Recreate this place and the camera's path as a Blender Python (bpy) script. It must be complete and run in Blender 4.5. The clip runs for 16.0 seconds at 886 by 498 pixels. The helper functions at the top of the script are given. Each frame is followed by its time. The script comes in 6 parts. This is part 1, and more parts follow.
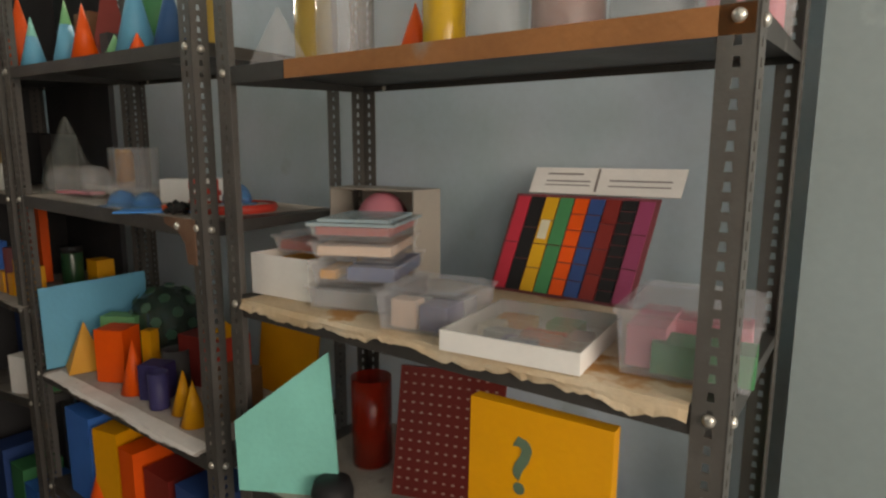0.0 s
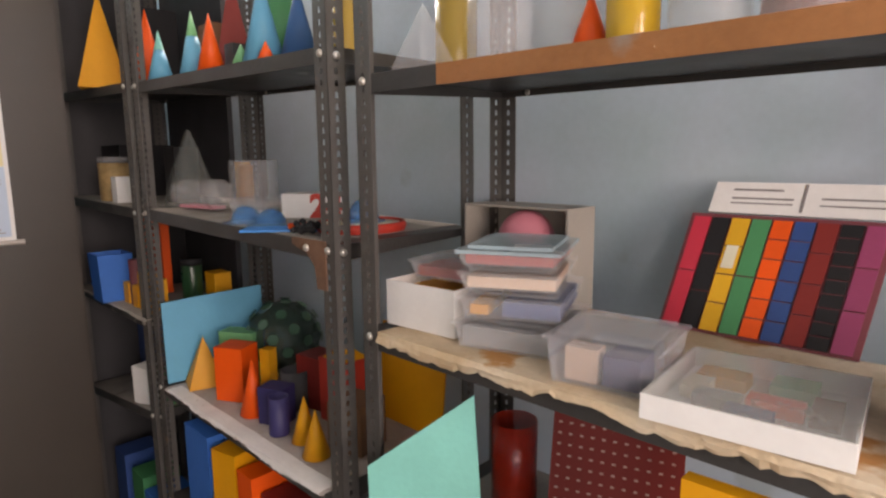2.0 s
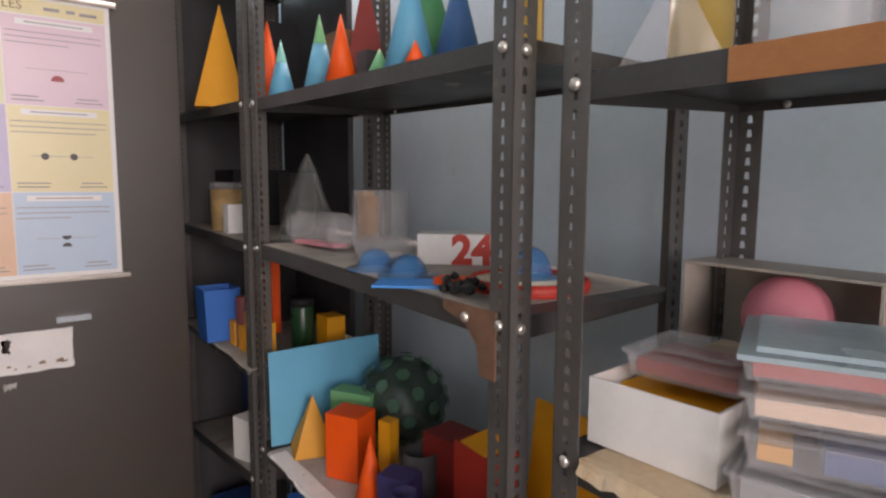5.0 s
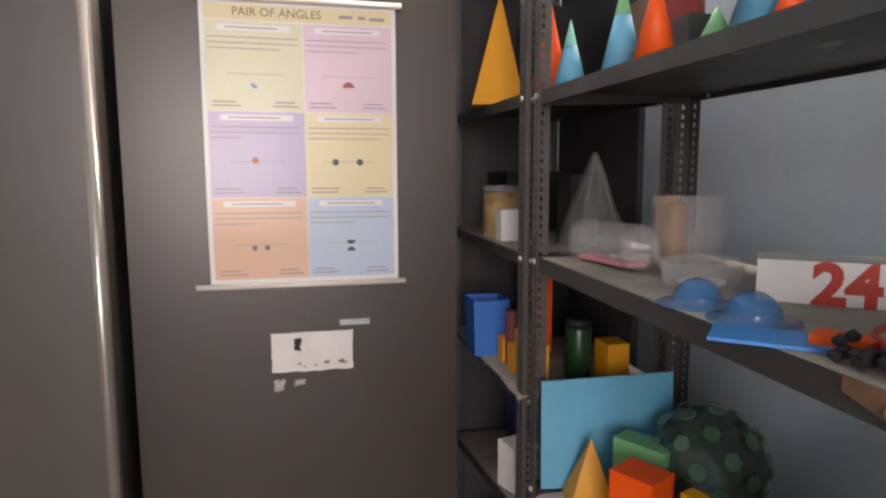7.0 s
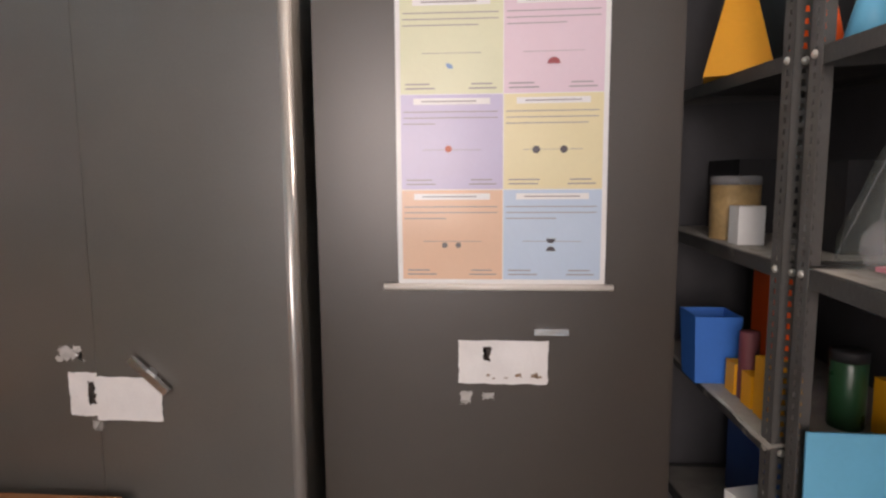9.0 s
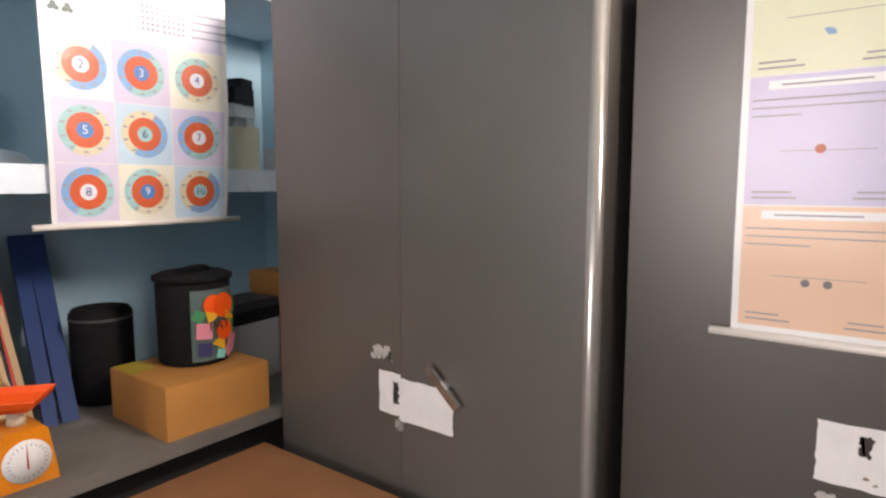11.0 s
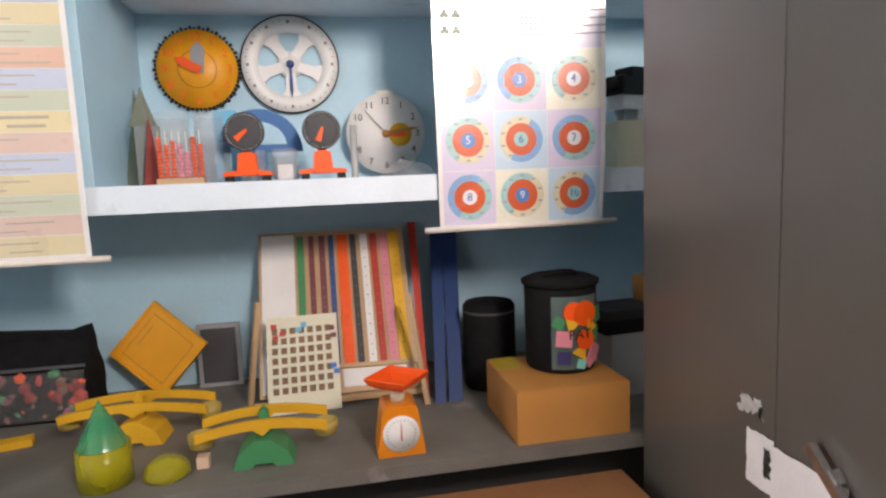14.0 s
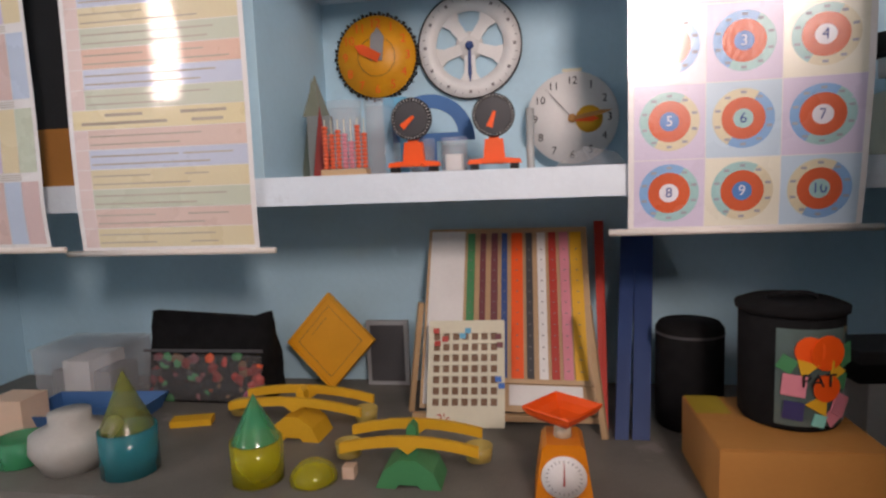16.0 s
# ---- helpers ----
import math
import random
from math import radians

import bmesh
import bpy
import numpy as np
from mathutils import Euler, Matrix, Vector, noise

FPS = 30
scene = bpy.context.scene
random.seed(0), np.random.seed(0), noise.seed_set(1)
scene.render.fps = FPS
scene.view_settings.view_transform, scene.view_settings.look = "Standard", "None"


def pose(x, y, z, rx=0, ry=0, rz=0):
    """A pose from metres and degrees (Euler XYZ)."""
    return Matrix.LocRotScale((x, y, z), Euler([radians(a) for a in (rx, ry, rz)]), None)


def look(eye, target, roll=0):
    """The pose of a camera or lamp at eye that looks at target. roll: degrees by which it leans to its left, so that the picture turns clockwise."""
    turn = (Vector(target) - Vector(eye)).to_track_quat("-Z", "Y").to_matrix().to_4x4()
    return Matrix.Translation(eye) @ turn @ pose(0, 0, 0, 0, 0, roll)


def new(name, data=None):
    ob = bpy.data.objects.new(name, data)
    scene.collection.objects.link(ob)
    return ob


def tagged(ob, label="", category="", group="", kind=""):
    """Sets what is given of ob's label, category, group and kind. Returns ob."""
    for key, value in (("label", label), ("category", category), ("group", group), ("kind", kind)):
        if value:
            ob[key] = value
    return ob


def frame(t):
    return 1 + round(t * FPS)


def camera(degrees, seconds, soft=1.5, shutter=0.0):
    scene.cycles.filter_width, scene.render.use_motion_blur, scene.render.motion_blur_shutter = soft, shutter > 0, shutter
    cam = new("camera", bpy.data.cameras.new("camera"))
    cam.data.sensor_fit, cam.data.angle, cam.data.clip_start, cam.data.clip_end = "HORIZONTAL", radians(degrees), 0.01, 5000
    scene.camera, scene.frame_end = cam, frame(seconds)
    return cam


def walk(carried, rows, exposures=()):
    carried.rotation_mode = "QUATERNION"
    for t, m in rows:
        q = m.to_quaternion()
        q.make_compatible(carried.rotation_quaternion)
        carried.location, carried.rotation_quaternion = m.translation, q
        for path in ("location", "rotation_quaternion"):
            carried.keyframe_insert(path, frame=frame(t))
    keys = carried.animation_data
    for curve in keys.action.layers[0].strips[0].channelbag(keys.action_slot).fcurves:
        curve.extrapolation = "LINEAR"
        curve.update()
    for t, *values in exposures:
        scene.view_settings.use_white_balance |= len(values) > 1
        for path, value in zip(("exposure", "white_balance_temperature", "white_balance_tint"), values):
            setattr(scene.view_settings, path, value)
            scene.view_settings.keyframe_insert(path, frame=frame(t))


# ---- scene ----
cam = camera(73.4, 16.0, soft=2.4)
PATH = [
    (0, (0.024, 0.034, 1.485), (-1.148, 1.624, 1.171), 0.1),
    (0.5, (-0.003, 0.063, 1.489), (-1.265, 1.581, 1.17), -0.1),
    (1, (-0.026, 0.072, 1.499), (-1.39, 1.499, 1.176), -0.2),
    (1.5, (-0.09, 0.069, 1.507), (-1.486, 1.467, 1.197), -0.4),
    (2, (-0.176, 0.075, 1.507), (-1.564, 1.483, 1.202), -0.6),
    (2.5, (-0.23, 0.075, 1.506), (-1.614, 1.488, 1.208), -0.4),
    (3, (-0.265, 0.101, 1.527), (-1.663, 1.51, 1.287), -0.2),
    (3.2, (-0.275, 0.115, 1.534), (-1.675, 1.527, 1.318), 0.1),
    (5.3, (-0.581, 0.195, 1.521), (-2.221, 1.317, 1.295), 0.2),
    (5.5, (-0.606, 0.188, 1.52), (-2.274, 1.268, 1.292), 0.1),
    (6, (-0.668, 0.17, 1.52), (-2.437, 1.074, 1.29), -0.1),
    (6.5, (-0.738, 0.196, 1.53), (-2.616, 0.845, 1.306), -0.2),
    (7, (-0.793, 0.234, 1.535), (-2.737, 0.649, 1.308), -0.2),
    (7.5, (-0.823, 0.251, 1.53), (-2.799, 0.438, 1.287), 0.1),
    (8, (-0.889, 0.222, 1.525), (-2.873, 0.291, 1.285), 0.1),
    (8.5, (-0.961, 0.201, 1.526), (-2.947, 0.202, 1.288), -0.0),
    (9, (-1.007, 0.174, 1.519), (-2.988, 0.027, 1.285), -0.4),
    (9.5, (-1.08, 0.174, 1.526), (-3.026, -0.226, 1.293), -0.5),
    (10, (-1.176, 0.189, 1.525), (-3.014, -0.562, 1.286), -0.3),
    (10.2, (-1.192, 0.187, 1.508), (-2.972, -0.696, 1.281), 0.1),
    (12.3, (-1.372, 0.163, 1.566), (-2.645, -1.361, 1.33), -2.2),
    (12.5, (-1.397, 0.161, 1.56), (-2.567, -1.443, 1.322), -2.2),
    (13, (-1.477, 0.165, 1.566), (-2.347, -1.62, 1.33), -2.2),
    (13.5, (-1.539, 0.163, 1.565), (-2.102, -1.741, 1.325), -2.4),
    (14, (-1.559, 0.149, 1.568), (-1.934, -1.802, 1.334), -2.3),
    (14.5, (-1.574, 0.085, 1.565), (-1.829, -1.886, 1.34), -2.1),
    (15, (-1.588, 0.009, 1.571), (-1.735, -1.973, 1.351), -2.0),
    (15.5, (-1.61, -0.04, 1.562), (-1.58, -2.027, 1.335), -2.2),
    (16, (-1.658, -0.093, 1.558), (-1.357, -2.057, 1.331), -2.1),
]
EXPOSURES = [(0.0, -0.22, 9000, 18), (1.0, 0.0, 9200, 27), (2.0, 0.45, 8300, 28), (3.2, 0.5, 7800, 28), (5.5, 0.42, 7700, 27), (9.0, 0.48, 7800, 26),
             (12.0, 0.78, 7500, 22), (14.0, 0.6, 7500, 24), (16.0, 0.08, 7600, 30)]
walk(cam, [(t, look(eye, target, roll)) for t, eye, target, roll in PATH], EXPOSURES)

# ---- light ----
world = bpy.data.worlds.new("world")
scene.world = world
world.use_nodes = True
wn = world.node_tree.nodes
sky = wn.new("ShaderNodeTexSky")
sky.sky_type, sky.sun_disc = "NISHITA", False
sky.sun_elevation, sky.sun_rotation = radians(40), radians(200)
world.node_tree.links.new(sky.outputs[0], wn["Background"].inputs[0])
wn["Background"].inputs[1].default_value = 0.12


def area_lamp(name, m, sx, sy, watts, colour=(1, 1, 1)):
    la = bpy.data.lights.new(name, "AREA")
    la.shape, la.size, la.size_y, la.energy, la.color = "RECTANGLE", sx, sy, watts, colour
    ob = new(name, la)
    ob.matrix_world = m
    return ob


# daylight: an added south lamp brightening the racks, an unseen east window, high vents
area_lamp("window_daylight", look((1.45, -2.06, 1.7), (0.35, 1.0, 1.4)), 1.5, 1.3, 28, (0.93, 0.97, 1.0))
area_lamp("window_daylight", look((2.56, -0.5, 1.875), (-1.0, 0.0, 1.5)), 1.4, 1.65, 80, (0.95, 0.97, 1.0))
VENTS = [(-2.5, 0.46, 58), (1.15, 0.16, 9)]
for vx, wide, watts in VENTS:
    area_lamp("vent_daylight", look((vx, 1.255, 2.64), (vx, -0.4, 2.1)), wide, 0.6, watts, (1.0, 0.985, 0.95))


# ---- materials ----
def mat(name, col, rough=0.5, metal=0.0, var=0.15, scale=6.0, bump=0.15, fine=90.0, col2=None, alpha=1.0, trans=0.0,
        coat=0.0, coat_rough=0.08, rvar=0.12, island=0.0, emit=0.0, spots=None):
    m = bpy.data.materials.new(name)
    m.use_nodes = True
    nt = m.node_tree
    n, ln = nt.nodes, nt.links
    b = n["Principled BSDF"]
    tc = n.new("ShaderNodeTexCoord")
    big = n.new("ShaderNodeTexNoise")
    big.inputs["Scale"].default_value, big.inputs["Detail"].default_value = scale, 5
    small = n.new("ShaderNodeTexNoise")
    small.inputs["Scale"].default_value, small.inputs["Detail"].default_value = fine, 3
    ln.new(tc.outputs["Object"], big.inputs["Vector"])
    ln.new(tc.outputs["Object"], small.inputs["Vector"])
    ramp = n.new("ShaderNodeMapRange")
    ramp.inputs["From Min"].default_value, ramp.inputs["From Max"].default_value = 0.35, 0.68
    ln.new(big.outputs["Fac"], ramp.inputs["Value"])
    mix = n.new("ShaderNodeMix")
    mix.data_type = "RGBA"
    other = col2 or tuple(c * (1 - var) for c in col)
    mix.inputs["A"].default_value, mix.inputs["B"].default_value = (*col, 1), (*other, 1)
    ln.new(ramp.outputs["Result"], mix.inputs["Factor"])
    out = mix.outputs["Result"]
    grain = n.new("ShaderNodeMix")
    grain.data_type, grain.blend_type = "RGBA", "MULTIPLY"
    gr = n.new("ShaderNodeMapRange")
    gr.inputs["To Min"].default_value, gr.inputs["To Max"].default_value = 1 - var * 0.6, 1 + var * 0.3
    ln.new(small.outputs["Fac"], gr.inputs["Value"])
    grain.inputs["Factor"].default_value = 1
    ln.new(out, grain.inputs["A"])
    ln.new(gr.outputs["Result"], grain.inputs["B"])
    out = grain.outputs["Result"]
    if spots:
        sc, lo, scol = spots
        vo = n.new("ShaderNodeTexNoise")
        vo.inputs["Scale"].default_value, vo.inputs["Detail"].default_value = sc, 6
        ln.new(tc.outputs["Object"], vo.inputs["Vector"])
        mr = n.new("ShaderNodeMapRange")
        mr.inputs["From Min"].default_value, mr.inputs["From Max"].default_value = lo, lo + 0.06
        ln.new(vo.outputs["Fac"], mr.inputs["Value"])
        mx = n.new("ShaderNodeMix")
        mx.data_type = "RGBA"
        ln.new(mr.outputs["Result"], mx.inputs["Factor"])
        ln.new(out, mx.inputs["A"])
        mx.inputs["B"].default_value = (*scol, 1)
        out = mx.outputs["Result"]
    if island:
        oi = n.new("ShaderNodeObjectInfo")
        hsv = n.new("ShaderNodeHueSaturation")
        mr = n.new("ShaderNodeMapRange")
        mr.inputs["To Min"].default_value, mr.inputs["To Max"].default_value = 1 - island, 1 + island
        ln.new(oi.outputs["Random"], mr.inputs["Value"])
        ln.new(mr.outputs["Result"], hsv.inputs["Value"])
        ln.new(out, hsv.inputs["Color"])
        out = hsv.outputs["Color"]
    ln.new(out, b.inputs["Base Color"])
    rr = n.new("ShaderNodeMapRange")
    rr.inputs["To Min"].default_value, rr.inputs["To Max"].default_value = max(0.02, rough - rvar), min(1, rough + rvar)
    ln.new(big.outputs["Fac"], rr.inputs["Value"])
    ln.new(rr.outputs["Result"], b.inputs["Roughness"])
    b.inputs["Metallic"].default_value = metal
    b.inputs["Alpha"].default_value = alpha
    b.inputs["Transmission Weight"].default_value = trans
    b.inputs["Coat Weight"].default_value, b.inputs["Coat Roughness"].default_value = coat, coat_rough
    if emit:
        b.inputs["Emission Color"].default_value, b.inputs["Emission Strength"].default_value = (*col, 1), emit
    bp = n.new("ShaderNodeBump")
    bp.inputs["Strength"].default_value, bp.inputs["Distance"].default_value = bump, 0.004
    add = n.new("ShaderNodeMath")
    ln.new(big.outputs["Fac"], add.inputs[0])
    ln.new(small.outputs["Fac"], add.inputs[1])
    ln.new(add.outputs[0], bp.inputs["Height"])
    ln.new(bp.outputs["Normal"], b.inputs["Normal"])
    return m


M = {}
M["wall_grey"] = mat("wall_greyblue", (0.51, 0.60, 0.69), 0.75, 0, 0.12, 3.4, 0.14, 60, col2=(0.43, 0.55, 0.60), spots=(5.0, 0.67, (0.40, 0.48, 0.52)))
M["wall_blue"] = mat("wall_lightblue", (0.42, 0.66, 0.78), 0.6, 0, 0.10, 2.0, 0.25, 60, spots=(4.0, 0.70, (0.5, 0.72, 0.82)))
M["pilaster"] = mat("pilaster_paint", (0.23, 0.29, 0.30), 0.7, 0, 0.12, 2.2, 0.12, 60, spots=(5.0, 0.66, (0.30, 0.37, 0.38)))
M["ledge"] = mat("ledge_paint", (0.72, 0.82, 0.90), 0.5, 0, 0.08, 5, 0.25, 70, spots=(9, 0.68, (0.55, 0.62, 0.68)))
M["ceiling"] = mat("ceiling_paint", (0.6, 0.6, 0.58), 0.8)
M["floor"] = mat("floor_stone", (0.30, 0.27, 0.24), 0.45, 0, 0.25, 4)
M["stone"] = mat("counter_stone", (0.19, 0.178, 0.158), 0.55, 0, 0.25, 5, 0.3, 140, spots=(7, 0.64, (0.24, 0.22, 0.2)))
M["angle"] = mat("angle_steel", (0.135, 0.128, 0.12), 0.42, 0.35, 0.25, 9, 0.2, 130, spots=(14, 0.66, (0.24, 0.17, 0.12)))
M["tray"] = mat("shelf_steel", (0.075, 0.072, 0.07), 0.45, 0.3, 0.25, 6, 0.2, 110, spots=(9, 0.66, (0.25, 0.24, 0.22)))
M["rusttray"] = mat("shelf_rust", (0.42, 0.17, 0.06), 0.55, 0.1, 0.3, 5, 0.3, 90, spots=(6, 0.58, (0.30, 0.25, 0.21)))
M["dust"] = mat("dusty_shelf", (0.42, 0.39, 0.35), 0.9, 0, 0.3, 7, 0.3, 120, spots=(11, 0.63, (0.25, 0.23, 0.2)))
M["bolt"] = mat("bolt_zinc", (0.75, 0.72, 0.66), 0.35, 0.8, 0.2)
M["rustplate"] = mat("gusset_rust", (0.26, 0.14, 0.09), 0.55, 0.2, 0.3, 20)
M["cab"] = mat("cabinet_enamel", (0.055, 0.043, 0.034), 0.36, 0.0, 0.18, 2.5, 0.05, 160, coat=0.4, coat_rough=0.33, rvar=0.06)
M["cab2"] = mat("cabinet_enamel_grey", (0.11, 0.10, 0.088), 0.34, 0.0, 0.16, 2.5, 0.05, 160, coat=0.6, coat_rough=0.32, rvar=0.06)
M["cabedge"] = mat("cabinet_edge_highlight", (0.45, 0.42, 0.39), 0.22, 0.6, 0.15, 3, 0.05, 160)
M["cabdark"] = mat("cabinet_gap", (0.03, 0.028, 0.026), 0.6)
M["chrome"] = mat("chrome_worn", (0.72, 0.72, 0.72), 0.2, 0.95, 0.2, 30)
M["label"] = mat("paper_label", (0.82, 0.79, 0.77), 0.7, 0, 0.08, 14, 0.2, 160, spots=(16, 0.69, (0.45, 0.38, 0.34)))
M["scrap"] = mat("paper_scrap", (0.62, 0.59, 0.56), 0.8, 0, 0.3, 40)
M["oldpaper"] = mat("old_paper", (0.58, 0.42, 0.26), 0.9, 0, 0.3, 6, 0.5, 90, col2=(0.74, 0.64, 0.5), spots=(8, 0.53, (0.46, 0.21, 0.065)))
M["stripe"] = mat("white_paper_strip", (0.84, 0.81, 0.79), 0.85, 0, 0.12, 12, 0.4, 90, spots=(18, 0.66, (0.5, 0.42, 0.36)))
M["whitepaper"] = mat("torn_paper", (0.50, 0.44, 0.41), 0.9, 0, 0.25, 8, 0.4, 90, spots=(12, 0.62, (0.4, 0.34, 0.3)))
M["desk"] = mat("desk_laminate", (0.34, 0.155, 0.07), 0.4, 0, 0.25, 3, 0.1, 60, col2=(0.25, 0.105, 0.045))
M["bar"] = mat("rod_white", (0.80, 0.74, 0.68), 0.4, 0, 0.08, 10)
M["fixture"] = mat("window_paint", (0.8, 0.8, 0.78), 0.4)


def flat(name, col, rough=0.45, **k):
    if name not in M:
        M[name] = mat(name, col, rough, **k)
    return M[name]


# ---- mesh helpers ----
def box(bm, x0, x1, y0, y1, z0, z1, m=None):
    vs = [bm.verts.new((x, y, z)) for z in (z0, z1) for y in (y0, y1) for x in (x0, x1)]
    fs = [bm.faces.new([vs[i] for i in q]) for q in ((0, 2, 3, 1), (4, 5, 7, 6), (0, 1, 5, 4), (2, 6, 7, 3), (0, 4, 6, 2), (1, 3, 7, 5))]
    if m is not None:
        for v in vs:
            v.co = m @ v.co
    return fs


def lathe(bm, prof, seg=28, c=(0, 0, 0), m=None, turn=0.0):
    rings = []
    for r, z in prof:
        if r < 1e-6:
            rings.append([bm.verts.new((c[0], c[1], c[2] + z))])
        else:
            rings.append([bm.verts.new((c[0] + r * math.cos(turn + 2 * math.pi * i / seg), c[1] + r * math.sin(turn + 2 * math.pi * i / seg), c[2] + z)) for i in range(seg)])
    if m is not None:
        for ring in rings:
            for v in ring:
                v.co = m @ v.co
    for a, b in zip(rings, rings[1:]):
        for i in range(seg):
            j = (i + 1) % seg
            if len(a) == 1 and len(b) == 1:
                continue
            if len(a) == 1:
                f = bm.faces.new((a[0], b[j], b[i]))
            elif len(b) == 1:
                f = bm.faces.new((a[i], a[j], b[0]))
            else:
                f = bm.faces.new((a[i], a[j], b[j], b[i]))
            f.smooth = seg > 8


def rod(bm, p, q, r, seg=10):
    p, q = Vector(p), Vector(q)
    m = Matrix.Translation(p) @ (q - p).to_track_quat("Z", "Y").to_matrix().to_4x4()
    ln = (q - p).length
    lathe(bm, [(0, 0), (r, 0), (r, ln), (0, ln)], seg, m=m)


def prism(bm, pts, d0, d1, m=None):
    """A slab: outline pts in local x, z and depth d0 to d1 along y."""
    a = [bm.verts.new((x, d0, z)) for x, z in pts]
    b = [bm.verts.new((x, d1, z)) for x, z in pts]
    if m is not None:
        for v in a + b:
            v.co = m @ v.co
    bm.faces.new(a)
    bm.faces.new(b[::-1])
    k = len(pts)
    for i in range(k):
        bm.faces.new((a[i], b[i], b[(i + 1) % k], a[(i + 1) % k]))


def slab(bm, corners, t):
    """A thin board through its corners, thickness t to the back."""
    c = [Vector(p) for p in corners]
    nrm = (c[1] - c[0]).cross(c[-1] - c[0]).normalized() * t
    a = [bm.verts.new(p) for p in c]
    b = [bm.verts.new(p - nrm) for p in c]
    bm.faces.new(a)
    bm.faces.new(b[::-1])
    for i in range(len(c)):
        bm.faces.new((a[i], b[i], b[(i + 1) % len(c)], a[(i + 1) % len(c)]))


def finish(name, bm, material, bevel=0.0, seg=2):
    if bevel:
        es = [e for e in bm.edges if len(e.link_faces) == 2 and e.calc_face_angle(0) > 0.6]
        bmesh.ops.bevel(bm, geom=es, offset=bevel, segments=seg, affect="EDGES", clamp_overlap=True, profile=0.5)
    bmesh.ops.recalc_face_normals(bm, faces=bm.faces[:])
    me = bpy.data.meshes.new(name)
    bm.to_mesh(me)
    bm.free()
    me.materials.append(material)
    return me


def part(name, bm, material, parent=None, label="", bevel=0.0, seg=2):
    ob = new(name, finish(name, bm, material, bevel, seg))
    if parent:
        ob.parent = parent
    if label:
        ob["label"] = label
    return ob


def thing(name, x, y, z, label, category, group="", rz=0.0):
    ob = new(name)
    ob.empty_display_size = 0.02
    ob.matrix_basis = pose(x, y, z, 0, 0, rz)
    return tagged(ob, label, category, group)


def one(name, fill, material, parent=None, label="", bevel=0.0, seg=2):
    bm = bmesh.new()
    fill(bm)
    return part(name, bm, material, parent, label, bevel, seg)


def setting(name, material, *boxes, bevel=0.0, label=""):
    bm = bmesh.new()
    for b in boxes:
        box(bm, *b)
    return tagged(part(name, bm, material, None, label, bevel), label, "", "", "structure")


def words(name, text, size, m, material, parent=None, align="CENTER", bold=0.0):
    cu = bpy.data.curves.new(name, "FONT")
    cu.body, cu.size, cu.align_x, cu.align_y, cu.extrude = text, size, align, "CENTER", 0.0003
    cu.resolution_u, cu.offset = 3, bold
    tmp = new(name + "_curve", cu)
    me = bpy.data.meshes.new_from_object(tmp.evaluated_get(bpy.context.evaluated_depsgraph_get()))
    bpy.data.objects.remove(tmp)
    bpy.data.curves.remove(cu)
    me.materials.clear()
    me.materials.append(material)
    ob = new(name, me)
    ob.matrix_basis = m
    if parent:
        ob.parent = parent
    return ob


def basis(o, u, v):
    u, v = Vector(u).normalized(), Vector(v)
    w = u.cross(v).normalized()
    v = w.cross(u)
    return Matrix(((u.x, v.x, w.x, o[0]), (u.y, v.y, w.y, o[1]), (u.z, v.z, w.z, o[2]), (0, 0, 0, 1)))


# ---- the room ----
X0, X1, YN, YS, ZC = -2.96, 2.6, 1.27, -2.125, 3.15
setting("floor", M["floor"], (X0 - 0.2, X1 + 0.2, YS - 0.2, YN + 0.2, -0.1, 0.0), label="dull dark stone floor of the room")
setting("ceiling", M["ceiling"], (X0 - 0.2, X1 + 0.2, YS - 0.2, YN + 0.2, ZC, ZC + 0.12), label="plain painted ceiling")
VZ0, VZ1, VH = 2.3, 2.98, 0.25
setting("wall_north", M["wall_grey"], (X0 - 0.2, X1 + 0.2, YN, YN + 0.2, 0, VZ0), (X0 - 0.2, X1 + 0.2, YN, YN + 0.2, VZ1, ZC), (X0 - 0.2, VENTS[0][0] - VH, YN, YN + 0.2, VZ0, VZ1),
        (VENTS[0][0] + VH, VENTS[1][0] - VH, YN, YN + 0.2, VZ0, VZ1), (VENTS[1][0] + VH, X1 + 0.2, YN, YN + 0.2, VZ0, VZ1), label="grey-blue painted plaster wall with faint stains")
WX0, WX1, WZ0, WZ1 = 0.65, 2.25, 1.05, 2.4
setting("wall_south", M["wall_blue"], (X0 - 0.2, WX0, YS - 0.2, YS, 0, ZC), (WX1, X1 + 0.2, YS - 0.2, YS, 0, ZC), (WX0, WX1, YS - 0.2, YS, 0, WZ0), (WX0, WX1, YS - 0.2, YS, WZ1, ZC), label="light blue painted plaster wall")
setting("wall_west", M["wall_blue"], (X0 - 0.2, X0, YS, YN, 0, ZC), label="light blue painted side wall")
EY0, EY1, EZ0, EZ1 = -1.25, 0.25, 1.0, 2.75
setting("wall_east", M["wall_grey"], (X1, X1 + 0.2, YS, EY0, 0, ZC), (X1, X1 + 0.2, EY1, YN, 0, ZC), (X1, X1 + 0.2, EY0, EY1, 0, EZ0), (X1, X1 + 0.2, EY0, EY1, EZ1, ZC),
        label="plain painted end wall with a window")
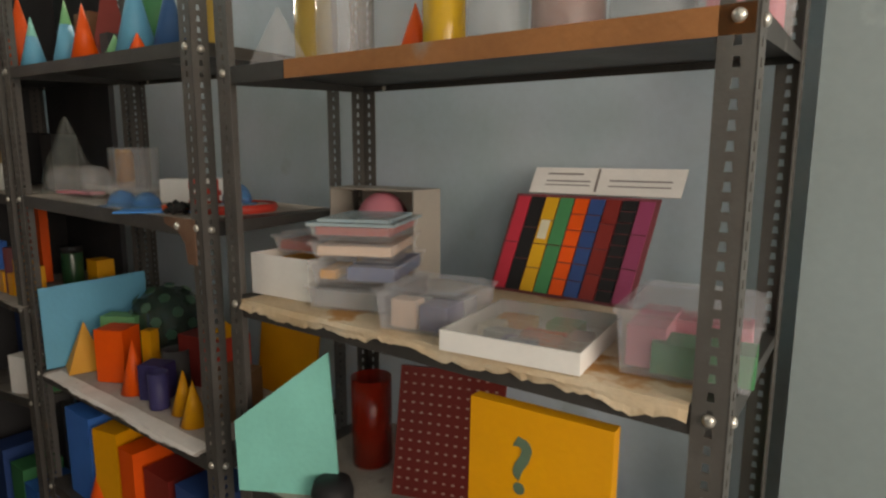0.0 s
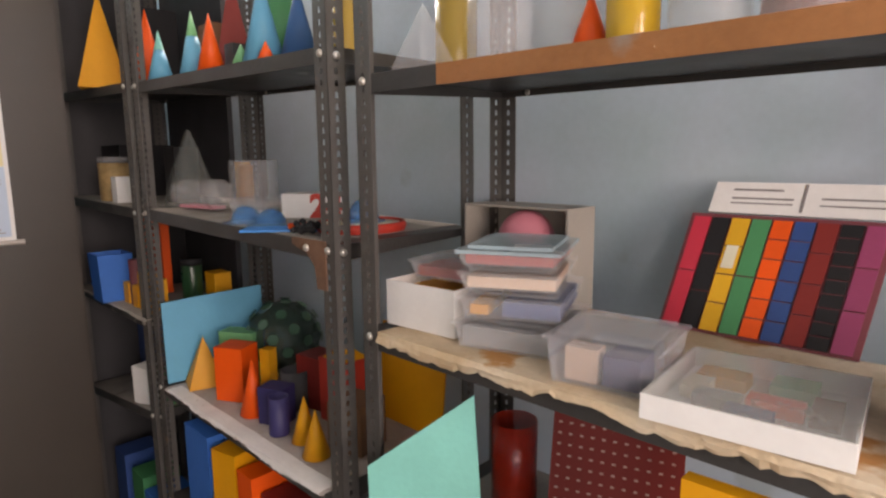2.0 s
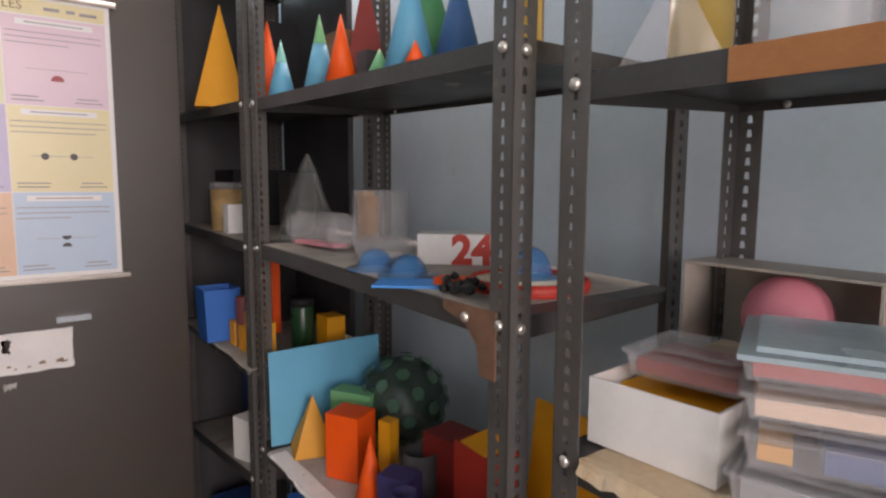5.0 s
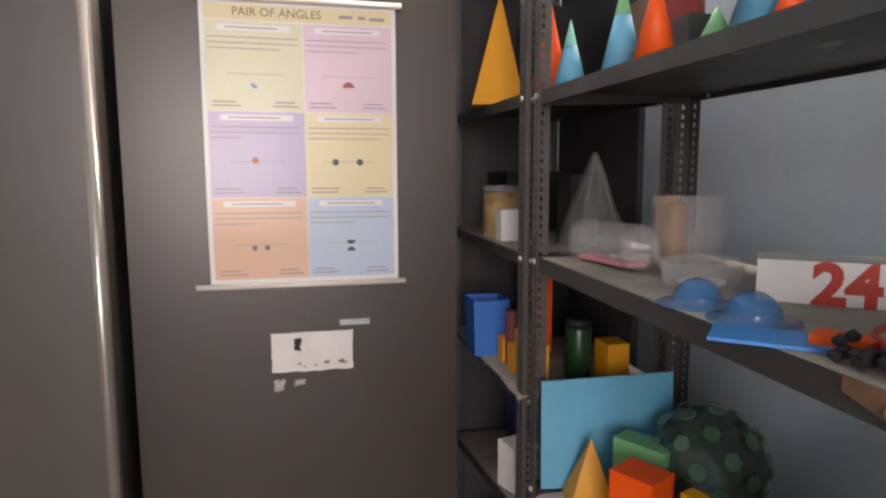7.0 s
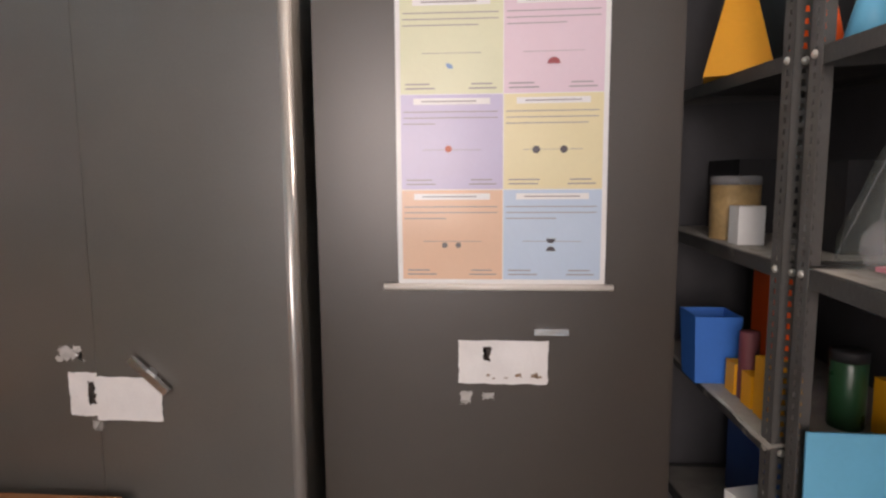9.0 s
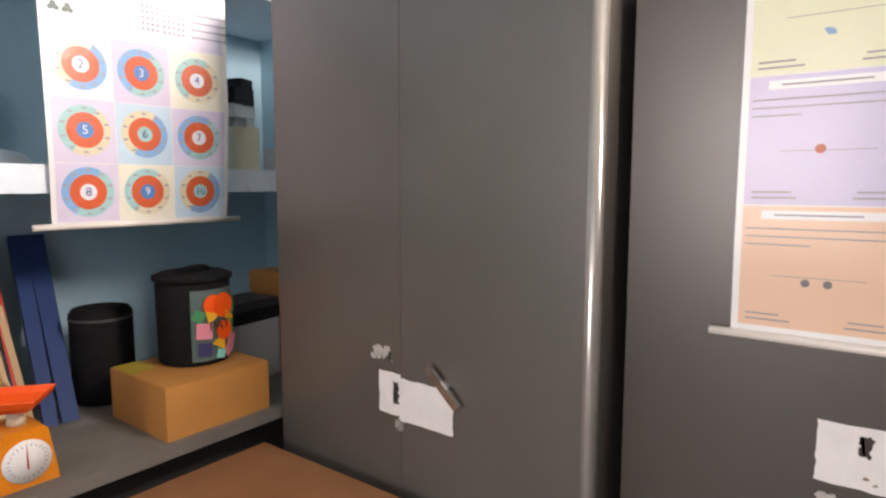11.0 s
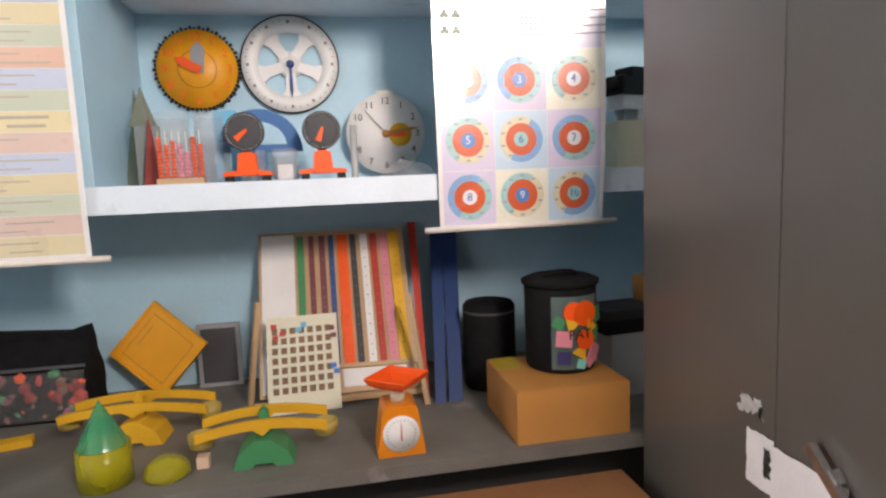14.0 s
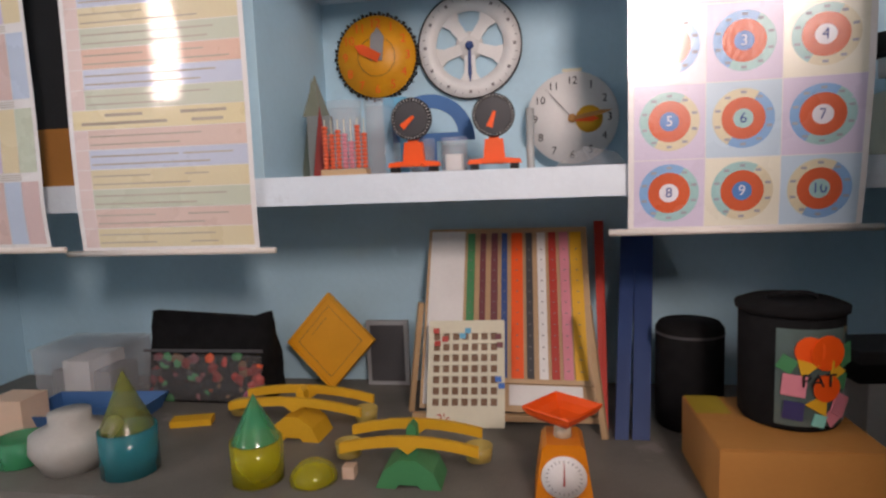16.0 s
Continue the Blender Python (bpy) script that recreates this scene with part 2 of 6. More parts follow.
setting("window_2", M["fixture"], (X1 + 0.06, X1 + 0.1, EY0, EY1, EZ0, EZ0 + 0.05), (X1 + 0.06, X1 + 0.1, EY0, EY1, EZ1 - 0.05, EZ1), (X1 + 0.06, X1 + 0.1, EY0, EY0 + 0.05, EZ0 + 0.05, EZ1 - 0.05), (X1 + 0.06, X1 + 0.1, EY1 - 0.05, EY1, EZ0 + 0.05, EZ1 - 0.05),
        label="painted window frame in the end wall")
# Frame for the added south lamp; no window is known here.
WYa, WYb = YS - 0.12, YS - 0.07
setting("window_1", M["fixture"], (WX0, WX1, WYa, WYb, WZ0, WZ0 + 0.05), (WX0, WX1, WYa, WYb, WZ1 - 0.05, WZ1), (WX0, WX0 + 0.05, WYa, WYb, WZ0 + 0.05, WZ1 - 0.05),
        (WX1 - 0.05, WX1, WYa, WYb, WZ0 + 0.05, WZ1 - 0.05), (1.425, 1.475, WYa, WYb, WZ0 + 0.05, WZ1 - 0.05), label="unseen painted window frame with a central mullion, added around the south lamp")
# Unseen wall, added to keep window light off the counter's left end.
setting("wall_return", M["wall_blue"], (0.35, 0.5, YS, -0.78, 0, ZC), label="unseen plain wall added to block window light from the counter")
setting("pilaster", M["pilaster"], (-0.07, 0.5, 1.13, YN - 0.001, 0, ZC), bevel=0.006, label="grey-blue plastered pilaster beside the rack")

# built-in concrete ledges and partitions of the south wall
LZ, LF = 1.583, -1.595
setting("ledge_lower", M["ledge"], (X0, 0.349, YS, LF, 1.507, LZ), bevel=0.006, label="pale blue painted concrete wall ledge")
setting("ledge_upper", M["ledge"], (X0, 0.349, YS, LF, 2.17, 2.25), bevel=0.006, label="pale blue painted upper concrete ledge")
setting("partition_1", M["wall_blue"], (-0.955, -0.885, YS, LF - 0.004, LZ, 2.17), bevel=0.004, label="light blue upright partition of the niche")
setting("partition_2", M["wall_blue"], (0.26, 0.33, YS, LF - 0.004, LZ, 2.17), bevel=0.004, label="light blue upright partition of the niche")
CZ, CF = 0.85, -1.283
setting("counter", M["stone"], (X0, 0.349, YS, CF, CZ - 0.035, CZ), bevel=0.004, label="grey stone counter slab with chipped edge")
# Near-black panel puts the deep shade under the counter into its colour.
setting("counter_front", flat("under_counter_shade", (0.035, 0.032, 0.03), 0.8), (X0 + 0.01, 0.34, CF - 0.20, CF - 0.17, 0, CZ - 0.036), label="dark panel standing in for the deep shade under the counter")
setting("counter_support", M["wall_blue"], (-0.75, -0.63, YS, CF - 0.21, 0, CZ - 0.036),
        (-2.9, -2.8, YS, CF - 0.21, 0, CZ - 0.036), label="masonry piers under the counter")

for k, (vx, _, _) in enumerate(VENTS):
    a, c = YN + 0.08, YN + 0.12
    setting("window_%d" % (k + 3), M["fixture"], (vx - VH, vx + VH, a, c, VZ0, VZ0 + 0.03), (vx - VH, vx + VH, a, c, VZ1 - 0.03, VZ1), (vx - VH, vx - VH + 0.03, a, c, VZ0 + 0.03, VZ1 - 0.03),
            (vx + VH - 0.03, vx + VH, a, c, VZ0 + 0.03, VZ1 - 0.03), label="high narrow ventilator window frame")

# ---- slotted-angle racks ----
RF, RB = 0.725, 1.125


def flange(bm, o, u, n, w, h, t=0.002, pitch=0.0215, hw=0.0045, hh=0.0055):
    """A strip of steel with a row of slots: along u (width w) and z, thickness along n."""
    o, u, n = Vector(o), Vector(u), Vector(n)
    cells = int(h / pitch)
    for k in range(cells):
        z0, z1 = k * pitch, (k + 1) * pitch
        zm, xm = (z0 + z1) / 2, w * 0.5
        outer = [(0, z0), (w, z0), (w, z1), (0, z1)]
        inner = [(xm - hw, zm - hh), (xm + hw, zm - hh), (xm + hw * 0.7, zm + hh), (xm - hw * 0.7, zm + hh)]
        lay = []
        for d in (0, t):
            lay.append([[bm.verts.new(o + u * x + n * d + Vector((0, 0, z))) for x, z in ring] for ring in (outer, inner)])
        for ou, inn in lay:
            for i in range(4):
                j = (i + 1) % 4
                bm.faces.new((ou[i], ou[j], inn[j], inn[i]))
        for i in range(4):
            j = (i + 1) % 4
            bm.faces.new((lay[0][1][i], lay[0][1][j], lay[1][1][j], lay[1][1][i]))
        for i, j in ((1, 2), (3, 0)):
            bm.faces.new((lay[0][0][i], lay[0][0][j], lay[1][0][j], lay[1][0][i]))


POSTS = {}
for sx in (1, -1):
    for sy in (1, -1):
        b = bmesh.new()
        flange(b, (0, 0, 0), (sx, 0, 0), (0, sy, 0), 0.04, 2.3)
        flange(b, (0, 0, 0), (0, sy, 0), (sx, 0, 0), 0.04, 2.3)
        bmesh.ops.remove_doubles(b, verts=b.verts[:], dist=0.0002)
        POSTS[sx, sy] = finish("post", b, M["angle"])


def pan(bm, x0, x1, y0, y1, lip, t, m):
    """A pressed steel shelf: a plate with lips turned down all round, shallower at the back."""
    rings = []
    back = 0.45
    for k, z in ((0, 0), (0, -lip), (t, -lip), (t, -t)):
        zb = z * back if z == -lip else z
        rings.append([bm.verts.new(m @ Vector(p)) for p in ((x0 + k, y0 + k, z), (x1 - k, y0 + k, z), (x1 - k, y1 - k, zb), (x0 + k, y1 - k, zb))])
    bm.faces.new(rings[0]), bm.faces.new(rings[3][::-1])
    for a, c in zip(rings, rings[1:]):
        for i in range(4):
            bm.faces.new((a[i], a[(i + 1) % 4], c[(i + 1) % 4], c[i]))


def rack(x0, x1, shelves, label):
    """A slotted-angle rack from x0 to x1; shelves: (height at left, height at right, lip, material)."""
    r = thing("shelf_rack", (x0 + x1) / 2, RF, 0, label, "shelf", "slotted angle racks along the wall")
    h = (x1 - x0) / 2
    d = RB - RF
    for x, y, sx, sy in ((-h, 0, 1, 1), (h, 0, -1, 1), (-h, d, 1, -1), (h, d, -1, -1)):
        p = new("post", POSTS[sx, sy])
        p.parent = r
        p.location = (x, y, 0)
    for zl, zr, lip, m in shelves:
        tilt = math.atan2(zr - zl, 2 * h)
        sm = Matrix.Translation((0, 0, (zl + zr) / 2)) @ Matrix.Rotation(-tilt, 4, "Y")
        b = bmesh.new()
        pan(b, -h + 0.0025, h - 0.0025, 0.0025, d - 0.0025, lip, 0.0015, sm)
        part("shelf", b, m, r)
        for x in (-h + 0.02, h - 0.02):
            for dz in (-0.012,):
                z = (zl if x < 0 else zr) + dz
                one("bolt", lambda bm: lathe(bm, [(0, 0), (0.0075, 0), (0.0075, 0.003), (0.004, 0.006), (0, 0.006)], 12, m=Matrix.Translation((x, 0, z)) @ Matrix.Rotation(math.pi / 2, 4, "X")), M["bolt"], r)
        one("bolt", lambda bm: lathe(bm, [(0, 0), (0.0075, 0), (0.0075, 0.003), (0.004, 0.006), (0, 0.006)], 12, m=Matrix.Translation((h, 0.021, zr - 0.016)) @ Matrix.Rotation(math.pi / 2, 4, "Y")), M["bolt"], r)
        for x in (-h + 0.075, h - 0.075):
            one("bolt", lambda bm: lathe(bm, [(0, 0), (0.006, 0), (0.006, 0.002), (0.003, 0.004), (0, 0.004)], 10, m=Matrix.Translation((x, d - 0.006, (zl if x < 0 else zr) - lip * 0.25)) @ Matrix.Rotation(math.pi / 2, 4, "X")), M["bolt"], r)
    return r


RZ, L3Z = 1.203, 0.812
rackR = rack(-1.025, -0.09, [(1.648, 1.638, 0.031, M["tray"]), (RZ - 0.004, RZ - 0.004, 0.036, M["tray"]), (0.80, 0.80, 0.036, M["tray"]), (0.35, 0.35, 0.036, M["tray"])],
             "dark slotted-angle steel rack holding boxed teaching aids")
rackL = rack(-2.10, -1.108, [(1.735, 1.71, 0.03, M["tray"]), (1.361, 1.343, 0.034, M["tray"]), (L3Z - 0.004, L3Z - 0.004, 0.034, M["tray"]), (0.42, 0.42, 0.034, M["tray"])],
             "dark slotted-angle steel rack crowded with coloured shapes")
# The 2.24 m shelf is unseen, added to shade the bays below it.
rackF = rack(-2.95, -2.155, [(2.24, 2.22, 0.03, M["tray"]), (1.768, 1.742, 0.03, M["tray"]), (1.366, 1.356, 0.03, M["tray"]), (1.0, 1.0, 0.03, M["tray"]), (0.572, 0.682, 0.03, M["tray"])],
             "dark slotted-angle steel rack standing behind the cupboard")
b = bmesh.new()
slab(b, [(-0.27, 0.0012, 1.6459 - 0.031), (0.4635, 0.0012, 1.638 - 0.031), (0.4635, 0.0012, 1.638), (-0.27, 0.0012, 1.6459)], -0.0012)
part("rusted_lip", b, M["rusttray"], rackR, "rusty orange front lip")
# corner gusset under the middle shelf
one("gusset", lambda bm: prism(bm, [(0.472, -0.03), (0.352, -0.03), (0.352, -0.045), (0.407, -0.06), (0.432, -0.085), (0.439, -0.128), (0.472, -0.128)], -0.003, -0.0008, Matrix.Translation((0, 0, 1.379))), M["rustplate"], rackL)
one("bolt", lambda bm: lathe(bm, [(0, 0), (0.008, 0), (0.008, 0.003), (0.004, 0.007), (0, 0.007)], 12, m=Matrix.Translation((0.407, -0.003, 1.331)) @ Matrix.Rotation(math.pi / 2, 4, "X")), M["bolt"], rackL)


def sheet(name, x0, x1, y0, y1, z, drop, seed, material, label):
    """Paper laid on a shelf with a torn edge hanging over the front."""
    rnd = random.Random(seed)
    n = 90
    cols = []
    tear = 0.0
    for i in range(n + 1):
        x = x0 + (x1 - x0) * i / n
        tear = 0.75 * tear + rnd.uniform(-1, 1) * drop * 0.28
        slow = math.sin(x * 9.0 + seed) * drop * 0.35
        dd = max(0.003, drop + tear + slow)
        lift = 0.0015 + 0.001 * math.sin(x * 40)
        row = [(x, y1, z + lift), (x, (y0 + y1) / 2, z + lift + 0.0008 * math.sin(x * 23)), (x, y0 + 0.01, z + lift), (x, y0 - 0.003, z + 0.001)]
        for k in (1, 2, 3):
            row.append((x, y0 - 0.006 - 0.004 * math.sin(k + x * 15), z - dd * k / 3))
        cols.append(row)
    b = bmesh.new()
    g = [[b.verts.new(p) for p in row] for row in cols]
    for c0, c1 in zip(g, g[1:]):
        for i in range(len(c0) - 1):
            b.faces.new((c0[i], c1[i], c1[i + 1], c0[i + 1]))
    ob = part(name, b, material)
    so = ob.modifiers.new("thick", "SOLIDIFY")
    so.thickness, so.offset = 0.0006, 0
    return tagged(ob, label, "shelf paper")


sheet("shelf_paper", -0.98, -0.132, RF, RB - 0.01, RZ - 0.0035, 0.016, 3, M["oldpaper"], "yellowed torn newspaper lining the steel shelf")
sheet("shelf_paper", -2.025, -1.17, RF, RB - 0.01, L3Z - 0.0035, 0.012, 8, M["whitepaper"], "dusty torn paper lining the lower shelf")
sheet("paper_strip", -2.0, -1.18, RF - 0.004, RF + 0.034, L3Z - 0.0015, 0.012, 9, M["stripe"], "torn white paper strip along the shelf edge")
sheet("shelf_paper", -2.90, -2.14, RF, RB - 0.01, 1.0005, 0.006, 5, M["dust"], "dusty torn paper lining the shelf")
for x0, x1, z0, z1 in ((-2.055, -1.155, 1.3605, 1.344), (-2.905, -2.185, 1.366, 1.3568), (-2.905, -2.185, 0.5785, 0.6763), (-0.98, -0.135, 0.8005, 0.8005)):
    b = bmesh.new()
    slab(b, [(x0, RF + 0.006, z0 + 0.002), (x1, RF + 0.006, z1 + 0.002), (x1, RB - 0.008, z1 + 0.002), (x0, RB - 0.008, z0 + 0.002)], 0.001)
    tagged(part("shelf_liner", b, M["dust"]), "dusty grey sheet lying on the steel shelf", "shelf paper")


# ---- steel cupboards ----
def cupboard(xf, y0, y1, seam, top, label, enamel, ajar=0.0):
    c = thing("steel_cupboard", xf, (y0 + y1) / 2, 0, label, "cupboard", "steel cupboards")
    h, s = (y1 - y0) / 2, seam - (y0 + y1) / 2
    one("body", lambda bm: (box(bm, -0.46, -0.022, -h, h, 0.09, top)), enamel, c, bevel=0.016, seg=3)
    for side, a, b2 in (("door", -h + 0.012, s), ("door", s, h - 0.012)):
        d = one(side, lambda bm: box(bm, -0.021, 0.0 if b2 == s else -0.002, a, b2 - (0.0 if b2 != s else -0.0), 0.13, top - 0.04), enamel, c, bevel=0.005)
        if b2 == s:
            d.matrix_basis = pose(0, 0, 0, 0, 0, ajar)
    for yy in (-h + 0.03, h - 0.03):
        for xx in (-0.42, -0.06):
            one("foot", lambda bm: box(bm, xx - 0.02, xx + 0.02, yy - 0.02, yy + 0.02, 0, 0.09), enamel, c, bevel=0.003)
    return c


cabA = cupboard(-2.455, -0.252, 0.636, 0.203, 2.12, "dark brown enamelled steel cupboard with an angle chart hung on it", M["cab"])
cabB = cupboard(-2.36, -1.285, -0.275, -0.785, 2.12, "grey-brown enamelled steel cupboard with a torn paper label", M["cab2"], -1.1)
# The rounded edge gets a paler metal colour that carries its highlight.
one("edge_trim", lambda bm: rod(bm, (-0.017, 0.4915, 0.1), (-0.019, 0.4915, 2.1), 0.019, 16), M["cabedge"], cabB, "shiny rounded edge with its highlight put into a paler colour")
# handles and lock plates
one("handle", lambda bm: box(bm, 0.001, 0.016, 0.0985, 0.1815, 1.137, 1.153), M["chrome"], cabA, "worn chrome handle", bevel=0.005)
hm = Matrix.Translation((0, 0.140, 1.052)) @ Matrix.Rotation(radians(-43), 4, "X")
one("handle", lambda bm: (box(bm, 0.012, 0.026, -0.06, 0.06, -0.009, 0.009, hm), box(bm, 0.0, 0.02, -0.012, 0.012, -0.012, 0.012, hm)), M["chrome"], cabB, "slanted worn chrome handle", bevel=0.004)


def torn(name, y0, y1, z0, z1, seed, material, rough=0.004, n=10, depth=0.0006):
    """An irregular paper piece in the y, z plane facing +x."""
    rnd = random.Random(seed)
    pts = []
    for (ya, za), (yb, zb) in zip([(y0, z0), (y1, z0), (y1, z1), (y0, z1)], [(y1, z0), (y1, z1), (y0, z1), (y0, z0)]):
        for k in range(n):
            f = k / n
            pts.append((ya + (yb - ya) * f + rnd.uniform(-rough, rough), za + (zb - za) * f + rnd.uniform(-rough, rough)))
    b = bmesh.new()
    a = [b.verts.new((depth, y, z)) for y, z in pts]
    c = [b.verts.new((0, y, z)) for y, z in pts]
    b.faces.new(a)
    b.faces.new(c[::-1])
    for i in range(len(pts)):
        j = (i + 1) % len(pts)
        b.faces.new((a[i], c[i], c[j], a[j]))
    return b


for (nm, y0, y1, z0, z1, sd, mt, x, ro) in (
        ("paper_label", 0.104, 0.326, 1.008, 1.119, 1, M["label"], -2.4535, 0.0018),
        ("paper_scrap", 0.108, 0.135, 0.955, 0.985, 2, M["scrap"], -2.4535, 0.005),
        ("paper_scrap", 0.165, 0.19, 0.968, 0.985, 4, M["scrap"], -2.4535, 0.004),
        ("paper_label", -0.857, -0.785, 0.94, 1.052, 5, M["label"], -2.3585, 0.002),
        ("paper_label", -0.79, -0.62, 0.93, 1.042, 6, M["label"], -2.3575, 0.002),
        ("paper_scrap", -0.88, -0.82, 1.085, 1.115, 7, M["scrap"], -2.3585, 0.009),
        ("paper_scrap", -0.80, -0.775, 0.905, 0.93, 9, M["scrap"], -2.3585, 0.005)):
    ob = part(nm, torn(nm, y0, y1, z0, z1, sd, mt, ro), mt)
    ob.location.x = x
    tagged(ob, "torn white paper label pasted on the steel cupboard" if nm == "paper_label" else "scraped remnant of pasted paper on steel", "label")
speck = flat("brown_speck", (0.30, 0.20, 0.13), 0.8)
for k, (y, z, r) in enumerate(((0.178, 1.030, 0.004), (0.192, 1.022, 0.003), (0.222, 1.024, 0.004), (0.252, 1.031, 0.007), (0.292, 1.030, 0.010), (0.304, 1.027, 0.006))):
    ob = part("rust_speck", torn("rust_speck", y - r, y + r, z - r * 0.6, z + r * 0.6, 30 + k, speck, r * 0.4, 3), speck)
    ob.location.x = -2.4528
    tagged(ob, "small brown rust speck on the pasted label", "mark", "rust specks on the label")
scorch = flat("dark_tear", (0.05, 0.04, 0.035), 0.8)
for y0, y1, z0, z1, sd, x in ((0.168, 0.184, 1.068, 1.103, 11, -2.4525), (-0.805, -0.79, 0.972, 1.028, 12, -2.3562)):
    ob = part("tear_mark", torn("tear_mark", y0, y1, z0, z1, sd, scorch, 0.004), scorch)
    ob.location.x = x
    tagged(ob, "dark scraped tear through the pasted label", "mark")

# ---- wooden desk below the counter ----
dk = thing("desk", -1.88, -1.018, 0, "brown laminate desk pushed against the stone counter", "desk")
one("desktop", lambda bm: box(bm, -0.425, 0.425, -0.262, 0.313, 0.735, 0.76), M["desk"], dk, bevel=0.004)
for sx in (-0.38, 0.38):
    for sy in (-0.22, 0.27):
        one("leg", lambda bm: box(bm, sx - 0.02, sx + 0.02, sy - 0.02, sy + 0.02, 0, 0.735), M["angle"], dk, bevel=0.003)
one("apron", lambda bm: box(bm, -0.36, 0.36, 0.26, 0.275, 0.64, 0.735), M["desk"], dk, bevel=0.002)

# ---- hanging charts ----
INK = flat("print_ink", (0.22, 0.2, 0.2), 0.5)
DARK = flat("print_dark", (0.06, 0.05, 0.06), 0.4)


FINISH = ["satin_chart_", 0.16, 0.45, 0.28]


def paper(name, col):
    return flat(FINISH[0] + name, col, FINISH[2], coat=FINISH[3], coat_rough=FINISH[1], var=0.05, bump=0.10, scale=4, rvar=0.05)


class Chart:
    """A laminated sheet hung from rods: local u to the right, v up, with a slight curl."""

    def __init__(self, o, u, w, h, label, curl=0.008, lean=0.0, ends=(0.045, 0.045), wave=0.5, flare=0.0):
        self.o, self.u, self.w, self.h = Vector(o), Vector(u), w, h
        self.n = self.u.cross(Vector((0, 0, 1)))
        self.curl, self.lean, self.wave, self.flare = curl, lean, wave, flare
        self.t = thing("wall_chart", *o, label, "chart", "hanging charts")
        self.inv = Matrix.Translation(-self.o)
        self.patch("sheet", 0, w, 0, h, 0, paper("white", (0.82, 0.80, 0.79)))
        for v, k in ((-0.006, 1.0), (h + 0.004, 0.8)):
            p, q = self.at(-ends[0] * k, v, 0.003), self.at(w + ends[1] * k, v, 0.003)
            one("rod", lambda bm: rod(bm, p, q, 0.0085, 12), M["bar"], self.t, "cream plastic hanging rod")

    def at(self, u, v, off=0.0):
        f = u / self.w
        bend = self.curl * (math.sin(v * 7.5 + f * 2.2) * 0.5 + math.sin(v * 3.1 + 1.0) * 0.6 + self.wave * math.cos(f * 6.0)) * min(1, v * 8) * min(1, max(0, self.h - v) * 8)
        bend += self.flare * max(0.0, f - 0.45) ** 2 * min(1, v * 3)
        return self.u * u + Vector((0, 0, v)) + self.n * (bend + off + self.curl + self.lean * v)

    def patch(self, name, u0, u1, v0, v1, off, material, label="", join=None):
        b = join or bmesh.new()
        nu, nv = max(1, int((u1 - u0) / 0.05)), max(1, int((v1 - v0) / 0.03))
        g = [[b.verts.new(self.at(u0 + (u1 - u0) * i / nu, v0 + (v1 - v0) * j / nv, off)) for j in range(nv + 1)] for i in range(nu + 1)]
        for i in range(nu):
            for j in range(nv):
                b.faces.new((g[i][j], g[i + 1][j], g[i + 1][j + 1], g[i][j + 1])).smooth = True
        if not join:
            ob = part(name, b, material, self.t, label)
            return ob

    def disc(self, name, u, v, r, off, material, r0=0.0, a0=0, a1=360, join=None):
        b = join or bmesh.new()
        k = 28
        ring = lambda rr: [b.verts.new(self.at(u + rr * math.cos(radians(a0 + (a1 - a0) * i / k)), v + rr * math.sin(radians(a0 + (a1 - a0) * i / k)), off)) for i in range(k + 1)]
        a, c = ring(r), ring(max(r0, 0.0005))
        for i in range(k):
            b.faces.new((a[i], a[i + 1], c[i + 1], c[i]))
        if not join:
            return part(name, b, material, self.t)

    def text(self, name, s, u, v, size, material, off=0.0022):
        return words(name, s, size, basis(self.at(u, v, off), self.u, (0, 0, 1)), material, self.t)

    def lines(self, rows, material, off=0.0016):
        b = bmesh.new()
        for u, v, w, h in rows:
            self.patch("", u, u + w, v, v + h, off, material, join=b)
        ob = part("printed_text", b, material, self.t)
        ob["kind"] = "stuff"


# chart of angles on the cupboard
ch = Chart((-2.449, -0.043, 1.262), (0, 1, 0), 0.5, 0.735, "laminated coloured chart of angle kinds hung on the cupboard", 0.004, 0.0, (0.036, 0.02))
cols = {"lime": (0.72, 0.72, 0.50), "pink": (0.76, 0.58, 0.66), "lav": (0.55, 0.50, 0.68), "yel": (0.80, 0.70, 0.42), "peach": (0.80, 0.52, 0.36), "sky": (0.50, 0.62, 0.76), "head": (0.80, 0.70, 0.42)}
VB = [0.012, 0.231, 0.456, 0.683]
rnd = random.Random(4)
ch.patch("heading", 0.012, 0.488, 0.686, 0.724, 0.0008, paper("head", cols["head"]))
ch.text("heading_text", "PAIR OF ANGLES", 0.192, 0.705, 0.03, flat("print_brown", (0.30, 0.20, 0.12), 0.5))
rows = [(0.35, 0.70, 0.035, 0.008), (0.40, 0.70, 0.02, 0.008), (0.43, 0.698, 0.04, 0.008)]
